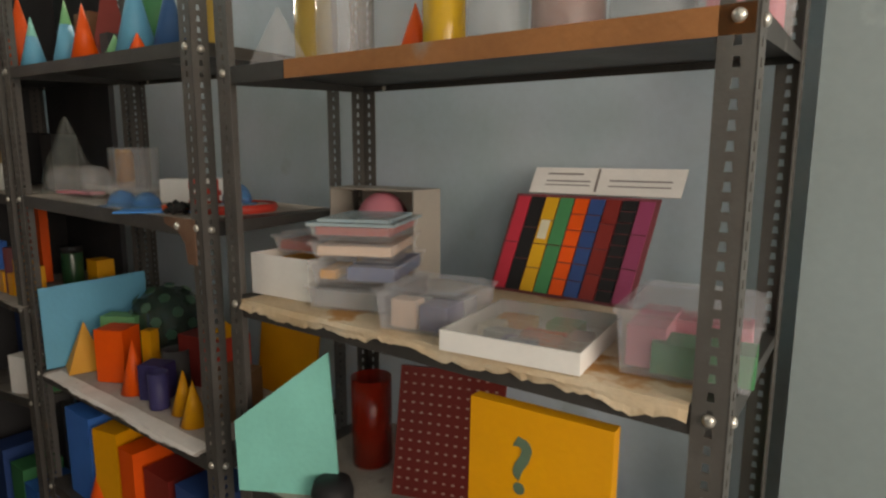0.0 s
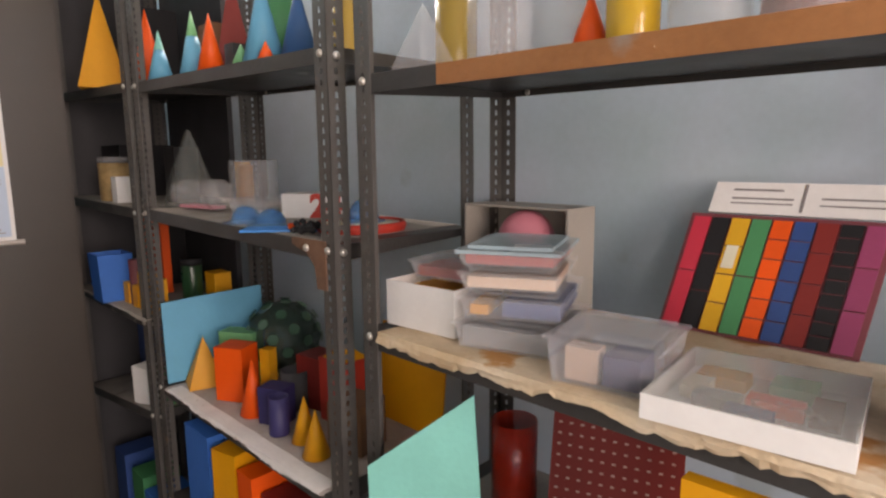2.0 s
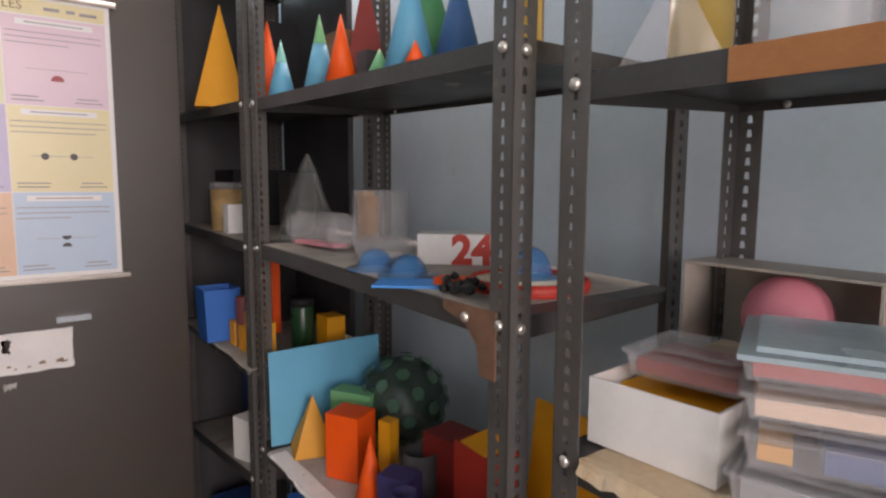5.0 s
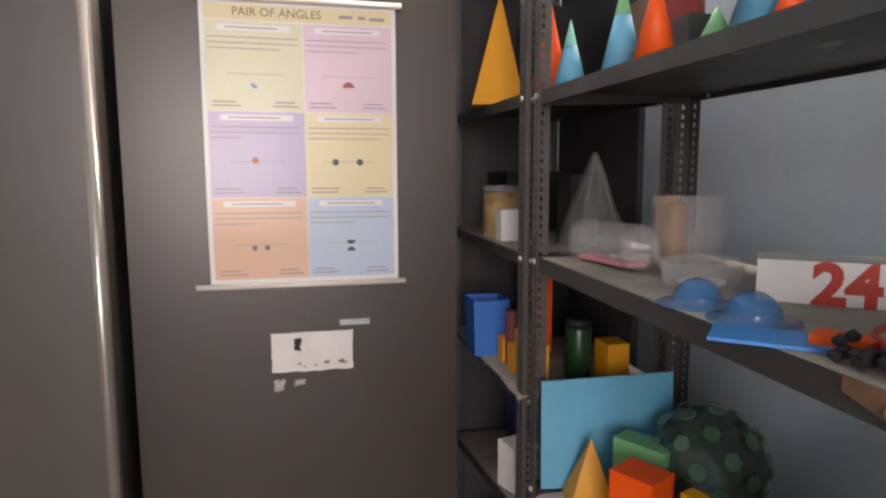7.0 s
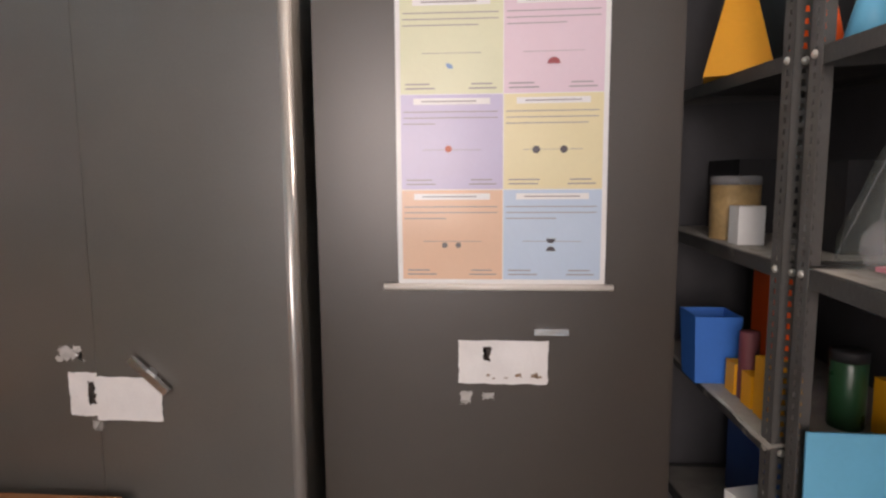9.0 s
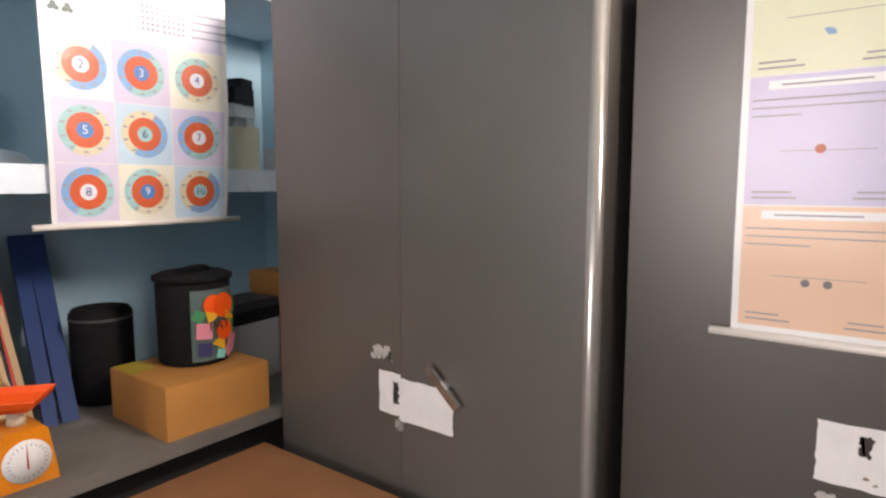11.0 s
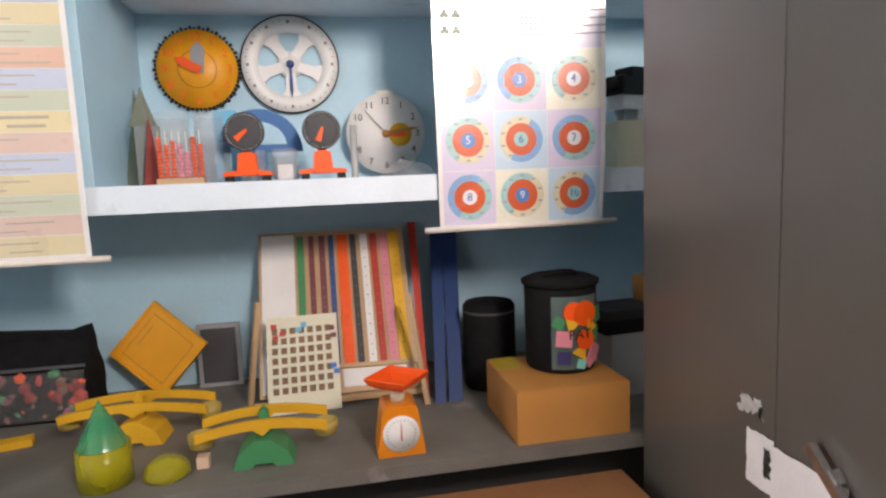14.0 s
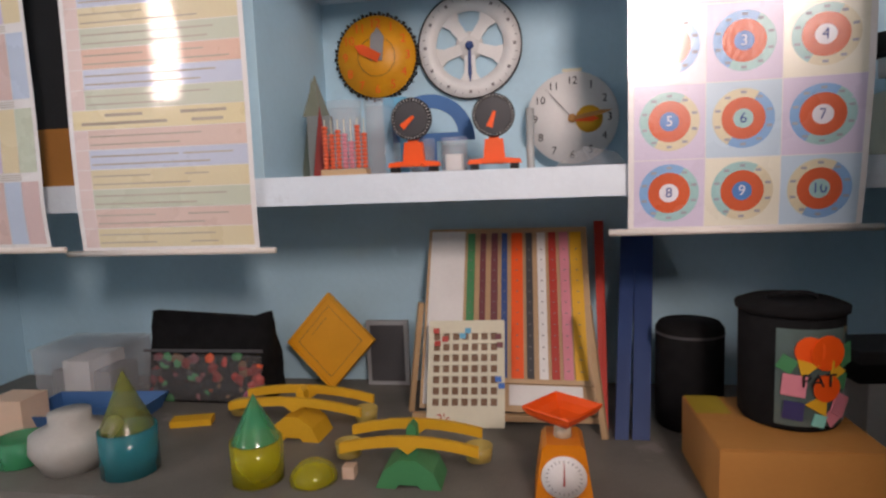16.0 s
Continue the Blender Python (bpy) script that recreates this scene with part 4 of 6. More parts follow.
jar = one("black_canister", lambda bm: lathe(bm, [(0, 0), (0.04, 0), (0.042, 0.03), (0.036, 0.05), (0, 0.05)], 24), C["black"])
jar.matrix_basis = pose(-0.791, 0.775, 0.802)
tagged(jar, "short black canister on the dusty shelf", "canister")
block(-0.115, 0.897, 0.802, 0.10, 0.16, 0.14, C["green"], "dark green card box on the shelf", "card_box", "box")

# ---- right rack, top shelf ----
def rt(x):
    return 1.648 - 0.010 * (x + 1.025) / 0.935 + 0.0005


cone(-0.932, 0.80, rt(-0.932), 0.062, 0.115, CLEAR, "clear plastic pyramid with a worn surface", 4, 40)


def cylinder(x, y, z, r, h, m, label, nm="plastic_cylinder", open_top=True, cap=None):
    t = thing(nm, x, y, z, label, nm.replace("_", " "), "plastic cylinders and jars")
    pr = [(0, 0), (r * 0.97, 0), (r, 0.004), (r, h), (r - 0.002, h), (r - 0.002, 0.004), (0, 0.004)] if open_top else [(0, 0), (r * 0.97, 0), (r, 0.004), (r, h - 0.003), (r * 0.97, h), (0, h)]
    one("wall", lambda bm: lathe(bm, pr, 28), m, t)
    if cap:
        one("cap", lambda bm: lathe(bm, [(0, h + 0.0006), (r * 1.04, h + 0.0006), (r * 1.04, h + 0.02), (r, h + 0.023), (0, h + 0.023)], 28), cap, t)
    return t


cylinder(-0.978, 0.93, rt(-0.978), 0.04, 0.25, TINT["gold"], "tall transparent golden plastic cylinder")
cylinder(-0.814, 0.86, rt(-0.814), 0.055, 0.22, CLEAR, "clear plastic jar standing on the top shelf", "jar")
cylinder(-0.727, 0.93, rt(-0.727), 0.06, 0.25, CLEAR, "clear plastic jar standing on the top shelf", "jar")
cone(-0.660, 0.88, rt(-0.660), 0.036, 0.10, C["orange"], "small orange-red card cone", 24)
cylinder(-0.583, 0.86, rt(-0.583), 0.036, 0.20, TINT["amber"], "transparent amber plastic cylinder", "plastic_cylinder", True)
cylinder(-0.485, 0.87, rt(-0.485), 0.05, 0.22, CLEAR, "clear plastic jar standing on the top shelf", "jar")
cylinder(-0.372, 0.88, rt(-0.372), 0.055, 0.23, flat("pinkish_plastic", (0.75, 0.5, 0.45), 0.2, alpha=0.4), "pale pink translucent plastic cylinder")
cylinder(-0.249, 0.88, rt(-0.249), 0.058, 0.22, CLEAR, "clear plastic jar standing on the top shelf", "jar")
plastic_box(-0.136, 0.9, rt(-0.136), 0.1, 0.16, 0.14, [(0, 0, 0.07, 0.12, 0.09, C["pink"])], "clear plastic box of pink pieces on the top shelf", 0, CLEAR, CLEAR)

# ---- left rack, top shelf ----
def lt(x):
    return 1.735 - 0.025 * (x + 2.10) / 0.992 + 0.0005


cone(-2.05, 0.79, lt(-2.05), 0.038, 0.15, C["sky"], "small light blue paper cone", 24, 0, C["teal"])
cone(-1.84, 0.80, lt(-1.84), 0.040, 0.175, C["sky"], "small blue paper cone with a green tip", 24, 0, C["lightgreen"])
cone(-1.713, 0.79, lt(-1.713), 0.037, 0.15, C["orange"], "small orange-red paper cone", 24)
cone(-1.86, 0.93, lt(-1.86), 0.085, 0.30, C["deepred"], "plain dark red card pyramid", 4, 20)
cone(-1.60, 0.93, lt(-1.60), 0.085, 0.30, C["green"], "tall green card cone", 24)
cone(-1.462, 0.80, lt(-1.462), 0.050, 0.20, C["sky"], "light blue paper cone with a pale base", 24)
cone(-1.57, 0.80, lt(-1.57), 0.03, 0.06, C["lightgreen"], "small green paper cone", 24)
cone(-1.36, 0.83, lt(-1.36), 0.045, 0.17, C["bluepl"], "dark blue paper cone", 24)
cone(-1.40, 0.77, lt(-1.40), 0.022, 0.045, C["orange"], "tiny orange card cone", 24)
cone(-1.69, 0.99, lt(-1.69), 0.075, 0.32, C["white"], "white paper cone behind the coloured ones", 24)
block(-1.955, 0.92, lt(-1.955), 0.09, 0.06, 0.17, C["brown"], "brown card box between the cones", "card_box", "box")
block(-1.73, 0.87, lt(-1.73), 0.045, 0.045, 0.085, C["darkgrey"], "dark grey card cube among the cones", "card_cube", "cube")
block(-1.91, 0.86, lt(-1.91), 0.05, 0.05, 0.08, C["navy"], "navy card cube among the cones", "card_cube", "cube")
cylinder(-1.205, 0.84, lt(-1.205), 0.024, 0.12, TINT["gold"], "shiny golden plastic cylinder on the top shelf")
cylinder(-1.27, 0.90, lt(-1.27), 0.03, 0.15, C["brown"], "brown card cylinder on the top shelf", "plastic_cylinder", False)

# ---- left rack, middle shelf ----
def lm(x):
    return 1.3605 - 0.018 * (x + 2.10) / 0.992 + 0.0022


t = thing("clear_pyramid", -2.075, 0.868, 1.3632, "crumpled clear film pyramid with a bright folded edge", "pyramid")
FILM = flat("smoky_film", (0.34, 0.38, 0.35), 0.18, alpha=0.2, var=0.3, scale=30, bump=0.8)
b = bmesh.new()
lathe(b, [(0.088, 0), (0.076, 0.05), (0.054, 0.11), (0.027, 0.18), (0.008, 0.23), (0.0006, 0.236)], 12, turn=0.2)
rnd = random.Random(14)
for v in b.verts:
    v.co.x += rnd.uniform(-0.009, 0.009)
    v.co.y += rnd.uniform(-0.009, 0.009)
part("film", b, FILM, t)
for a in (-0.9, 0.6, 2.2, 4.0):
    one("fold", lambda bm: rod(bm, (0.084 * math.cos(a), 0.084 * math.sin(a), 0.002), (0.002, 0, 0.232), 0.0012, 6), CLOUD, t)
# clear ribbed bottle lying on its side
t = thing("clear_bottle", -1.90, 0.83, lm(-1.90), "clear plastic bottle with a ribbed end lying on its side", "bottle", "", 8)
LIE = Matrix.Translation((-0.12, 0, 0.047)) @ Matrix.Rotation(math.pi / 2, 4, "Y")
one("body", lambda bm: lathe(bm, [(0.0005, 0), (0.038, 0.002), (0.045, 0.012), (0.046, 0.09), (0.043, 0.10), (0.046, 0.11), (0.046, 0.17), (0.044, 0.176)], 28, m=LIE), CLEAR, t)
one("ribbed_end", lambda bm: lathe(bm, [(0.044, 0.1765), (0.0455, 0.180), (0.0425, 0.185), (0.0455, 0.190), (0.0425, 0.195), (0.0455, 0.200), (0.0425, 0.205), (0.036, 0.215), (0.018, 0.222), (0, 0.224)], 28, m=LIE), flat("frosted_plastic", (0.78, 0.79, 0.80), 0.14, alpha=0.26), t, "frosted ribbed end")
one("insert", lambda bm: box(bm, -0.10, 0.07, -0.022, 0.022, 0.008, 0.016), C["pink"], t, "pink paper insert", bevel=0.002)
plastic_box(-1.68, 0.875, lm(-1.68), 0.11, 0.09, 0.04, [(0, 0, 0.06, 0.05, 0.012, C["white"])], "small clear plastic box on the dusty shelf", 30, CLEAR, CLEAR)
cylinder(-1.855, 0.965, lm(-1.855), 0.072, 0.146, CLEAR, "wide clear plastic cylinder holding orange sticks")
cylinder(-1.885, 0.955, lm(-1.885) + 0.0045, 0.022, 0.125, C["card"], "bundle of orange sticks in the clear cylinder", "stick_bundle", False)
block(-1.962, 0.985, lm(-1.962), 0.035, 0.035, 0.14, C["amber"], "small amber card pillar", "pillar", "block")
block(-2.005, 1.0, lm(-2.005), 0.03, 0.03, 0.115, C["navy"], "small navy card pillar", "pillar", "block")
for x, y in ((-1.56, 0.782), (-1.458, 0.793)):
    t = thing("blue_dome", x, y, lm(x), "transparent blue plastic half dome with a rim", "dome", "blue plastic domes")
    one("dome", lambda bm: lathe(bm, [(0.058, 0), (0.058, 0.002)] + [(0.036 * math.cos(math.pi / 2 * i / 8), 0.002 + 0.038 * math.sin(math.pi / 2 * i / 8)) for i in range(8)] + [(0, 0.040)], 26), TINT["blue"], t)
bs = one("blue_card", lambda bm: box(bm, -0.105, 0.105, -0.04, 0.04, 0, 0.004), flat("vivid_blue", (0.03, 0.27, 0.70), 0.5), bevel=0.001)
bs.matrix_basis = pose(-1.352, 0.782, lm(-1.37), 0, 0, 48)
tagged(bs, "bright blue card strip lying on the shelf edge", "card")
nb = thing("number_box", -1.552, 0.985, lm(-1.545), "white card box printed with a red number", "box", "", 50)
one("carton", lambda bm: box(bm, -0.085, 0.085, -0.05, 0.05, 0, 0.064), C["white"], nb, bevel=0.002)
words("numeral", "24", 0.085, pose(0.03, -0.0505, 0.028, 90), C["red"], nb, bold=0.0035)
t = thing("tambourine", -1.25, 0.90, lm(-1.25), "round red-rimmed tambourine with a white skin", "tambourine")
one("rim", lambda bm: lathe(bm, [(0.1, 0), (0.104, 0.01), (0.1, 0.02), (0.094, 0.02), (0.094, 0), (0.1, 0)], 36), C["red"], t)
one("skin", lambda bm: lathe(bm, [(0, 0.012), (0.0935, 0.012), (0.0935, 0.015), (0, 0.015)], 36), C["cream"], t)
t = thing("blue_dome", -1.265, 0.92, lm(-1.25) + 0.0155, "transparent blue plastic half dome on the tambourine", "dome", "blue plastic domes")
one("dome", lambda bm: lathe(bm, [(0.05, 0), (0.05, 0.003)] + [(0.036 * math.cos(math.pi / 2 * i / 8), 0.003 + 0.05 * math.sin(math.pi / 2 * i / 8)) for i in range(8)] + [(0, 0.053)], 26), TINT["blue"], t)
b = bmesh.new()
rnd = random.Random(9)
for k in range(26):
    p = Vector((rnd.uniform(-0.042, 0.042), rnd.uniform(-0.024, 0.024), 0.008 + rnd.uniform(0, 0.02)))
    lathe(b, [(0, -0.008), (0.007, -0.004), (0.008, 0.002), (0, 0.008)], 8, p)
t = part("bead_heap", b, C["black"])
t.matrix_basis = pose(-1.262, 0.772, lm(-1.275))
tagged(t, "small heap of dark brown beads on the shelf", "beads", "", "stuff")
one_red = one("red_strip", lambda bm: box(bm, -0.03, 0.03, -0.02, 0.02, 0, 0.012), C["orange"], bevel=0.002)
one_red.matrix_basis = pose(-1.325, 0.80, lm(-1.325) + 0.0045, 0, 0, 30)
tagged(one_red, "small red-orange clip on the blue card", "clip")

# ---- left rack, lower shelf ----
bb = one("blue_board", lambda bm: slab(bm, [(-2.045, 0.736, L3Z), (-2.0, 1.05, L3Z), (-2.012, 1.05, 1.085), (-2.052, 0.736, 1.071)], 0.006), C["sky"], bevel=0.001)
tagged(bb, "large plain blue board standing on the shelf", "board")
cone(-1.968, 0.822, L3Z, 0.077, 0.150, C["amber"], "plain yellow card pyramid", 4, 28)
block(-1.79, 0.842, L3Z, 0.092, 0.08, 0.160, C["orange"], "bright orange card block", "card_block", "block", 28)
cone(-1.645, 0.815, L3Z, 0.038, 0.155, C["orange"], "bright orange card cone", 24)
block(-1.70, 0.895, L3Z, 0.034, 0.034, 0.155, C["amber"], "amber card pillar on the lower shelf", "card_block", "block", 20)
block(-1.90, 0.915, L3Z, 0.12, 0.06, 0.165, C["lightgreen"], "green card box behind the orange block", "card_box", "box", 30)
block(-1.93, 0.96, L3Z, 0.09, 0.03, 0.15, C["blue"], "blue card box behind the green one", "card_box", "box", 30)
ms = thing("mosaic_globe", -1.87, 1.045, L3Z, "dark green faceted plastic globe under a clear cover", "globe")
b = bmesh.new()
bmesh.ops.create_icosphere(b, subdivisions=2, radius=0.122)
for v in b.verts:
    v.co.z += 0.122
part("globe", b, TINT["mosaic"], ms)
rnd = random.Random(3)
b = bmesh.new()
for k in range(46):
    zz = 1 - 2 * (k + 0.5) / 46
    n = Vector((math.sqrt(1 - zz * zz) * math.cos(2.4 * k), math.sqrt(1 - zz * zz) * math.sin(2.4 * k), zz))
    mm = Matrix.Translation(n * 0.1232 + Vector((0, 0, 0.122))) @ n.to_track_quat("Z", "Y").to_matrix().to_4x4()
    lathe(b, [(0, 0.002), (0.018, 0.002), (0.019, 0), (0, 0)], 6, m=mm)
part("facet_pattern", b, flat("dull_green", (0.06, 0.15, 0.10), 0.3), ms)["kind"] = "stuff"
block(-1.555, 0.985, L3Z, 0.12, 0.09, 0.15, C["deepred"], "dark red card box at the back of the shelf", "card_box", "box", 10)
block(-1.43, 0.97, L3Z, 0.11, 0.09, 0.175, C["red"], "orange-red card box at the back of the shelf", "card_box", "box")
block(-1.555, 0.835, L3Z, 0.075, 0.06, 0.10, C["purple"], "dark purple box with a grey band", "card_box", "box", 25)
cylinder(-1.485, 0.80, L3Z, 0.026, 0.10, C["purple"], "dark purple plastic beaker", "beaker")
cylinder(-1.60, 0.92, L3Z, 0.04, 0.11, C["darkgrey"], "dark grey plastic beaker", "beaker")
cone(-1.405, 0.825, L3Z, 0.034, 0.115, C["amber"], "small amber card cone", 24)
cone(-1.318, 0.80, L3Z, 0.034, 0.115, C["amber"], "small amber card cone", 24)
block(-1.29, 0.90, L3Z, 0.10, 0.10, 0.12, C["brown"], "brown card box on the lower shelf", "card_box", "box", 15)
cone(-1.425, 0.97, L3Z + 0.1755, 0.062, 0.035, C["amber"], "low amber card pyramid on the red box", 4, 40)
op = one("amber_board", lambda bm: slab(bm, [(-1.40, 1.05, L3Z), (-1.155, 1.05, L3Z), (-1.155, 1.08, 1.07), (-1.40, 1.08, 1.07)], 0.006), C["amber"], bevel=0.001)
tagged(op, "flat amber board standing against the rack", "board")
# bottom shelf of the left rack
block(-1.90, 0.82, 0.4205, 0.16, 0.14, 0.28, C["blue"], "dark blue card box on the bottom shelf", "card_box", "box")
block(-1.735, 0.80, 0.4205, 0.10, 0.10, 0.27, C["amber"], "amber card box on the bottom shelf", "card_box", "box", 12)
cone(-1.78, 0.76, 0.4205, 0.05, 0.17, C["orange"], "orange card cone on the bottom shelf", 24)
block(-1.62, 0.82, 0.4205, 0.08, 0.12, 0.24, C["orange"], "orange-brown card box on the bottom shelf", "card_box", "box")
block(-1.5, 0.84, 0.4205, 0.13, 0.12, 0.2, C["deepred"], "dark red card box on the bottom shelf", "card_box", "box")
block(-1.3, 0.84, 0.4205, 0.16, 0.14, 0.22, C["navy"], "navy card box on the bottom shelf", "card_box", "box")

# ---- far rack behind the cupboard ----
cone(-2.55, 0.785, 1.7565, 0.108, 0.33, C["amber"], "tall orange card pyramid", 4, 25)
cone(-2.36, 0.87, 1.7505, 0.06, 0.26, C["orange"], "tall orange-red card cone", 24)
block(-2.62, 0.97, 1.7585, 0.16, 0.16, 0.30, C["black"], "black card box on the top shelf", "card_box", "box")
hj = cylinder(-2.565, 0.80, 1.3635, 0.058, 0.135, flat("tan_wrap", (0.50, 0.33, 0.15), 0.5, var=0.4, scale=20, bump=0.5), "tan paper jar wrapped in clear film", "jar", True, CLEAR)
block(-2.455, 0.785, 1.3615, 0.055, 0.06, 0.09, C["white"], "small white paper carton", "carton", "box")
block(-2.30, 0.93, 1.3605, 0.09, 0.08, 0.19, C["black"], "black card box on the shelf", "card_box", "box")
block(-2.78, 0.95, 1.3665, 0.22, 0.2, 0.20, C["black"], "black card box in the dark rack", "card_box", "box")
cu = thing("open_cube", -2.552, 0.748, 1.0025, "bright blue card cube with open top", "cube")
one("box", lambda bm: shell(bm, 0.118, 0.115, 0.172, 0.003, 0.016), C["blue"], cu, bevel=0.0012)
block(-2.60, 0.93, 1.0025, 0.20, 0.03, 0.32, C["orange"], "tall red card panel", "panel", "board")
cylinder(-2.405, 0.785, 1.0025, 0.022, 0.16, C["maroon"], "dull red card tube", "tube", False)
for x, h in ((-2.445, 0.075), (-2.355, 0.075), (-2.29, 0.13), (-2.215, 0.115)):
    block(x, 0.785, 1.0025, 0.05, 0.05, h, C["amber"], "amber wooden block standing on the shelf", "card_block", "block", 0, 0.003, "amber blocks")
block(-2.19, 0.985, 1.0025, 0.075, 0.06, 0.115, C["amber"], "amber wooden block standing on the shelf", "card_block", "block", 0, 0.003, "amber blocks")
cylinder(-2.255, 0.92, 1.0025, 0.035, 0.14, flat("bottle_green", (0.012, 0.06, 0.025), 0.3), "dark green bottle on the shelf", "bottle", False, C["black"])
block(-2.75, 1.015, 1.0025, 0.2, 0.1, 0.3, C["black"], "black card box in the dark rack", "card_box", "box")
block(-2.345, 0.785, 0.6565, 0.085, 0.085, 0.135, C["white"], "plain white card cube", "card_cube", "cube", 15)
block(-2.58, 0.93, 0.625, 0.26, 0.12, 0.33, C["navy"], "navy card box at the back of the shelf", "card_box", "box")
cylinder(-2.245, 0.84, 0.671, 0.045, 0.12, C["green"], "dark green plastic beaker", "beaker")
for x, m2, h in ((-2.55, "green", 0.3), (-2.42, "blue", 0.26), (-2.3, "lightgreen", 0.2), (-2.75, "navy", 0.32)):
    block(x, 0.84, 0.0, 0.12, 0.14, h, C[m2], "stored card box on the floor under the rack", "card_box", "box")
# dark boards at the far rack's back and end stand in for shade
bk = block(-2.655, 1.155, 0.0, 0.57, 0.02, 2.3, flat("rack_shade", (0.05, 0.05, 0.055), 0.7), "dark board standing in for shade behind the rack", "plywood_board", "board")
block(-2.9535, 0.92, 0.0, 0.006, 0.40, 2.3, M["rack_shade"], "dark board standing in for shade at the rack's end", "plywood_board", "board")

# ---- niche above the lower ledge ----
def clock_face(name, x, y, z, r, label, face, thick=0.012, lean=0.0, cat="clock"):
    t = thing(name, x, y, z, label, cat, "teaching clocks")
    t.matrix_basis = pose(x, y, z, lean, 0, 180)
    one("face", lambda bm: lathe(bm, [(0, 0), (r, 0), (r, thick), (0, thick)], 48, m=Matrix.Rotation(math.pi / 2, 4, "X")), face, t, bevel=0.001)
    return t


def hand(t, d, a, length, w, m, y0, name="hand"):
    """A clock hand at angle a clockwise from twelve on the front side."""
    one(name, lambda bm: prism(bm, [(-w / 2, -0.012), (w / 2, -0.012), (w * 0.55, length * 0.7), (0, length), (-w * 0.55, length * 0.7)], y0, y0 - d, Matrix.Rotation(radians(a), 4, "Y")), m, t)


# orange gear clock
oc = clock_face("gear_clock", -1.147, YS + 0.004, 1.982, 0.134, "orange toy gear clock with red numerals propped in the niche", flat("clock_orange", (0.88, 0.36, 0.01), 0.45), 0.018)
b = bmesh.new()
for k in range(60):
    a = 2 * math.pi * k / 60
    box(b, -0.004, 0.004, -0.014, -0.002, 0.134, 0.148 if k % 2 else 0.143, Matrix.Rotation(a, 4, "Y"))
part("gear_rim", b, C["black"], oc, "black toothed rim")["kind"] = "stuff"
for k in range(12):
    a = radians(30 * (k + 1))
    words("numeral", str(k + 1), 0.040, pose(0.108 * math.sin(a), -0.0185, 0.108 * math.cos(a), 90), C["orange"], oc)
one("inner_ring", lambda bm: lathe(bm, [(0.063, 0.0182), (0.065, 0.0195), (0.063, 0.0195)], 40, m=Matrix.Rotation(math.pi / 2, 4, "X")), C["brown"], oc)
hand(oc, 0.004, 5, 0.095, 0.042, C["grey"], -0.019)
hand(oc, 0.004, -62, 0.082, 0.03, C["orange"], -0.024)

# white degree wheel
wh = thing("degree_wheel", -1.462, YS + 0.005, 1.998, "white plastic degree wheel with five spokes and blue pointer", "wheel")
wh.matrix_basis = pose(-1.462, YS + 0.005, 1.998, 0, 0, 180)
RX = Matrix.Rotation(math.pi / 2, 4, "X")
one("ring", lambda bm: lathe(bm, [(0.112, 0), (0.168, 0), (0.168, 0.012), (0.112, 0.012), (0.112, 0)], 56, m=RX), C["white"], wh)
one("rim", lambda bm: lathe(bm, [(0.1685, 0), (0.173, 0), (0.173, 0.013), (0.1685, 0.013), (0.1685, 0)], 56, m=RX), C["black"], wh)
one("hub", lambda bm: lathe(bm, [(0, 0), (0.046, 0), (0.046, 0.0112), (0, 0.0112)], 32, m=RX), C["white"], wh)
for k in range(5):
    a = radians(72 * k + 36)
    one("spoke", lambda bm: prism(bm, [(-0.017, 0.03), (0.017, 0.03), (0.02, 0.085), (0.036, 0.1125), (-0.036, 0.1125), (-0.02, 0.085)], -0.001, -0.0115, Matrix.Rotation(a, 4, "Y")), C["white"], wh)
b = bmesh.new()
for k in range(36):
    a = radians(10 * k)
    box(b, -0.001 if k % 3 else -0.005, 0.001 if k % 3 else 0.005, -0.0128, -0.012, 0.15 if k % 3 else 0.143, 0.158 if k % 3 else 0.153, Matrix.Rotation(a, 4, "Y"))
part("degree_marks", b, INK, wh)["kind"] = "stuff"
one("pointer", lambda bm: (prism(bm, [(-0.004, 0), (0.004, 0), (0.006, -0.09), (0, -0.118), (-0.006, -0.09)], -0.014, -0.017), lathe(bm, [(0, 0.0172), (0.014, 0.0172), (0.012, 0.026), (0, 0.026)], 20, m=RX)), C["navy"], wh)

# white demonstration clock
wc = clock_face("white_clock", -1.787, -2.055, 1.741, 0.143, "white demonstration clock with black numerals on the ledge", C["white"], 0.01, 5)
for k in range(12):
    a = radians(30 * (k + 1))
    words("numeral", str(k + 1), 0.034, pose(0.115 * math.sin(a), -0.0105, 0.115 * math.cos(a), 90), C["black"], wc)
one("inset", lambda bm: lathe(bm, [(0, 0.0102), (0.042, 0.0102), (0.042, 0.0112), (0, 0.0112)], 28, (0, 0, 0), Matrix.Translation((0.052, 0, -0.004)) @ RX), C["yellow"], wc)
hand(wc, 0.003, 80, 0.125, 0.013, C["card"], -0.0145)
hand(wc, 0.003, 93, 0.085, 0.018, C["orange"], -0.0115)
hand(wc, 0.001, -42, 0.125, 0.002, C["black"], -0.0176)
one("boss", lambda bm: lathe(bm, [(0, 0.01), (0.014, 0.01), (0.013, 0.02), (0, 0.02)], 18, m=RX), C["card"], wc)
one("tab", lambda bm: box(bm, -0.03, 0.03, -0.006, -0.002, 0.142, 0.152), C["cream"], wc)

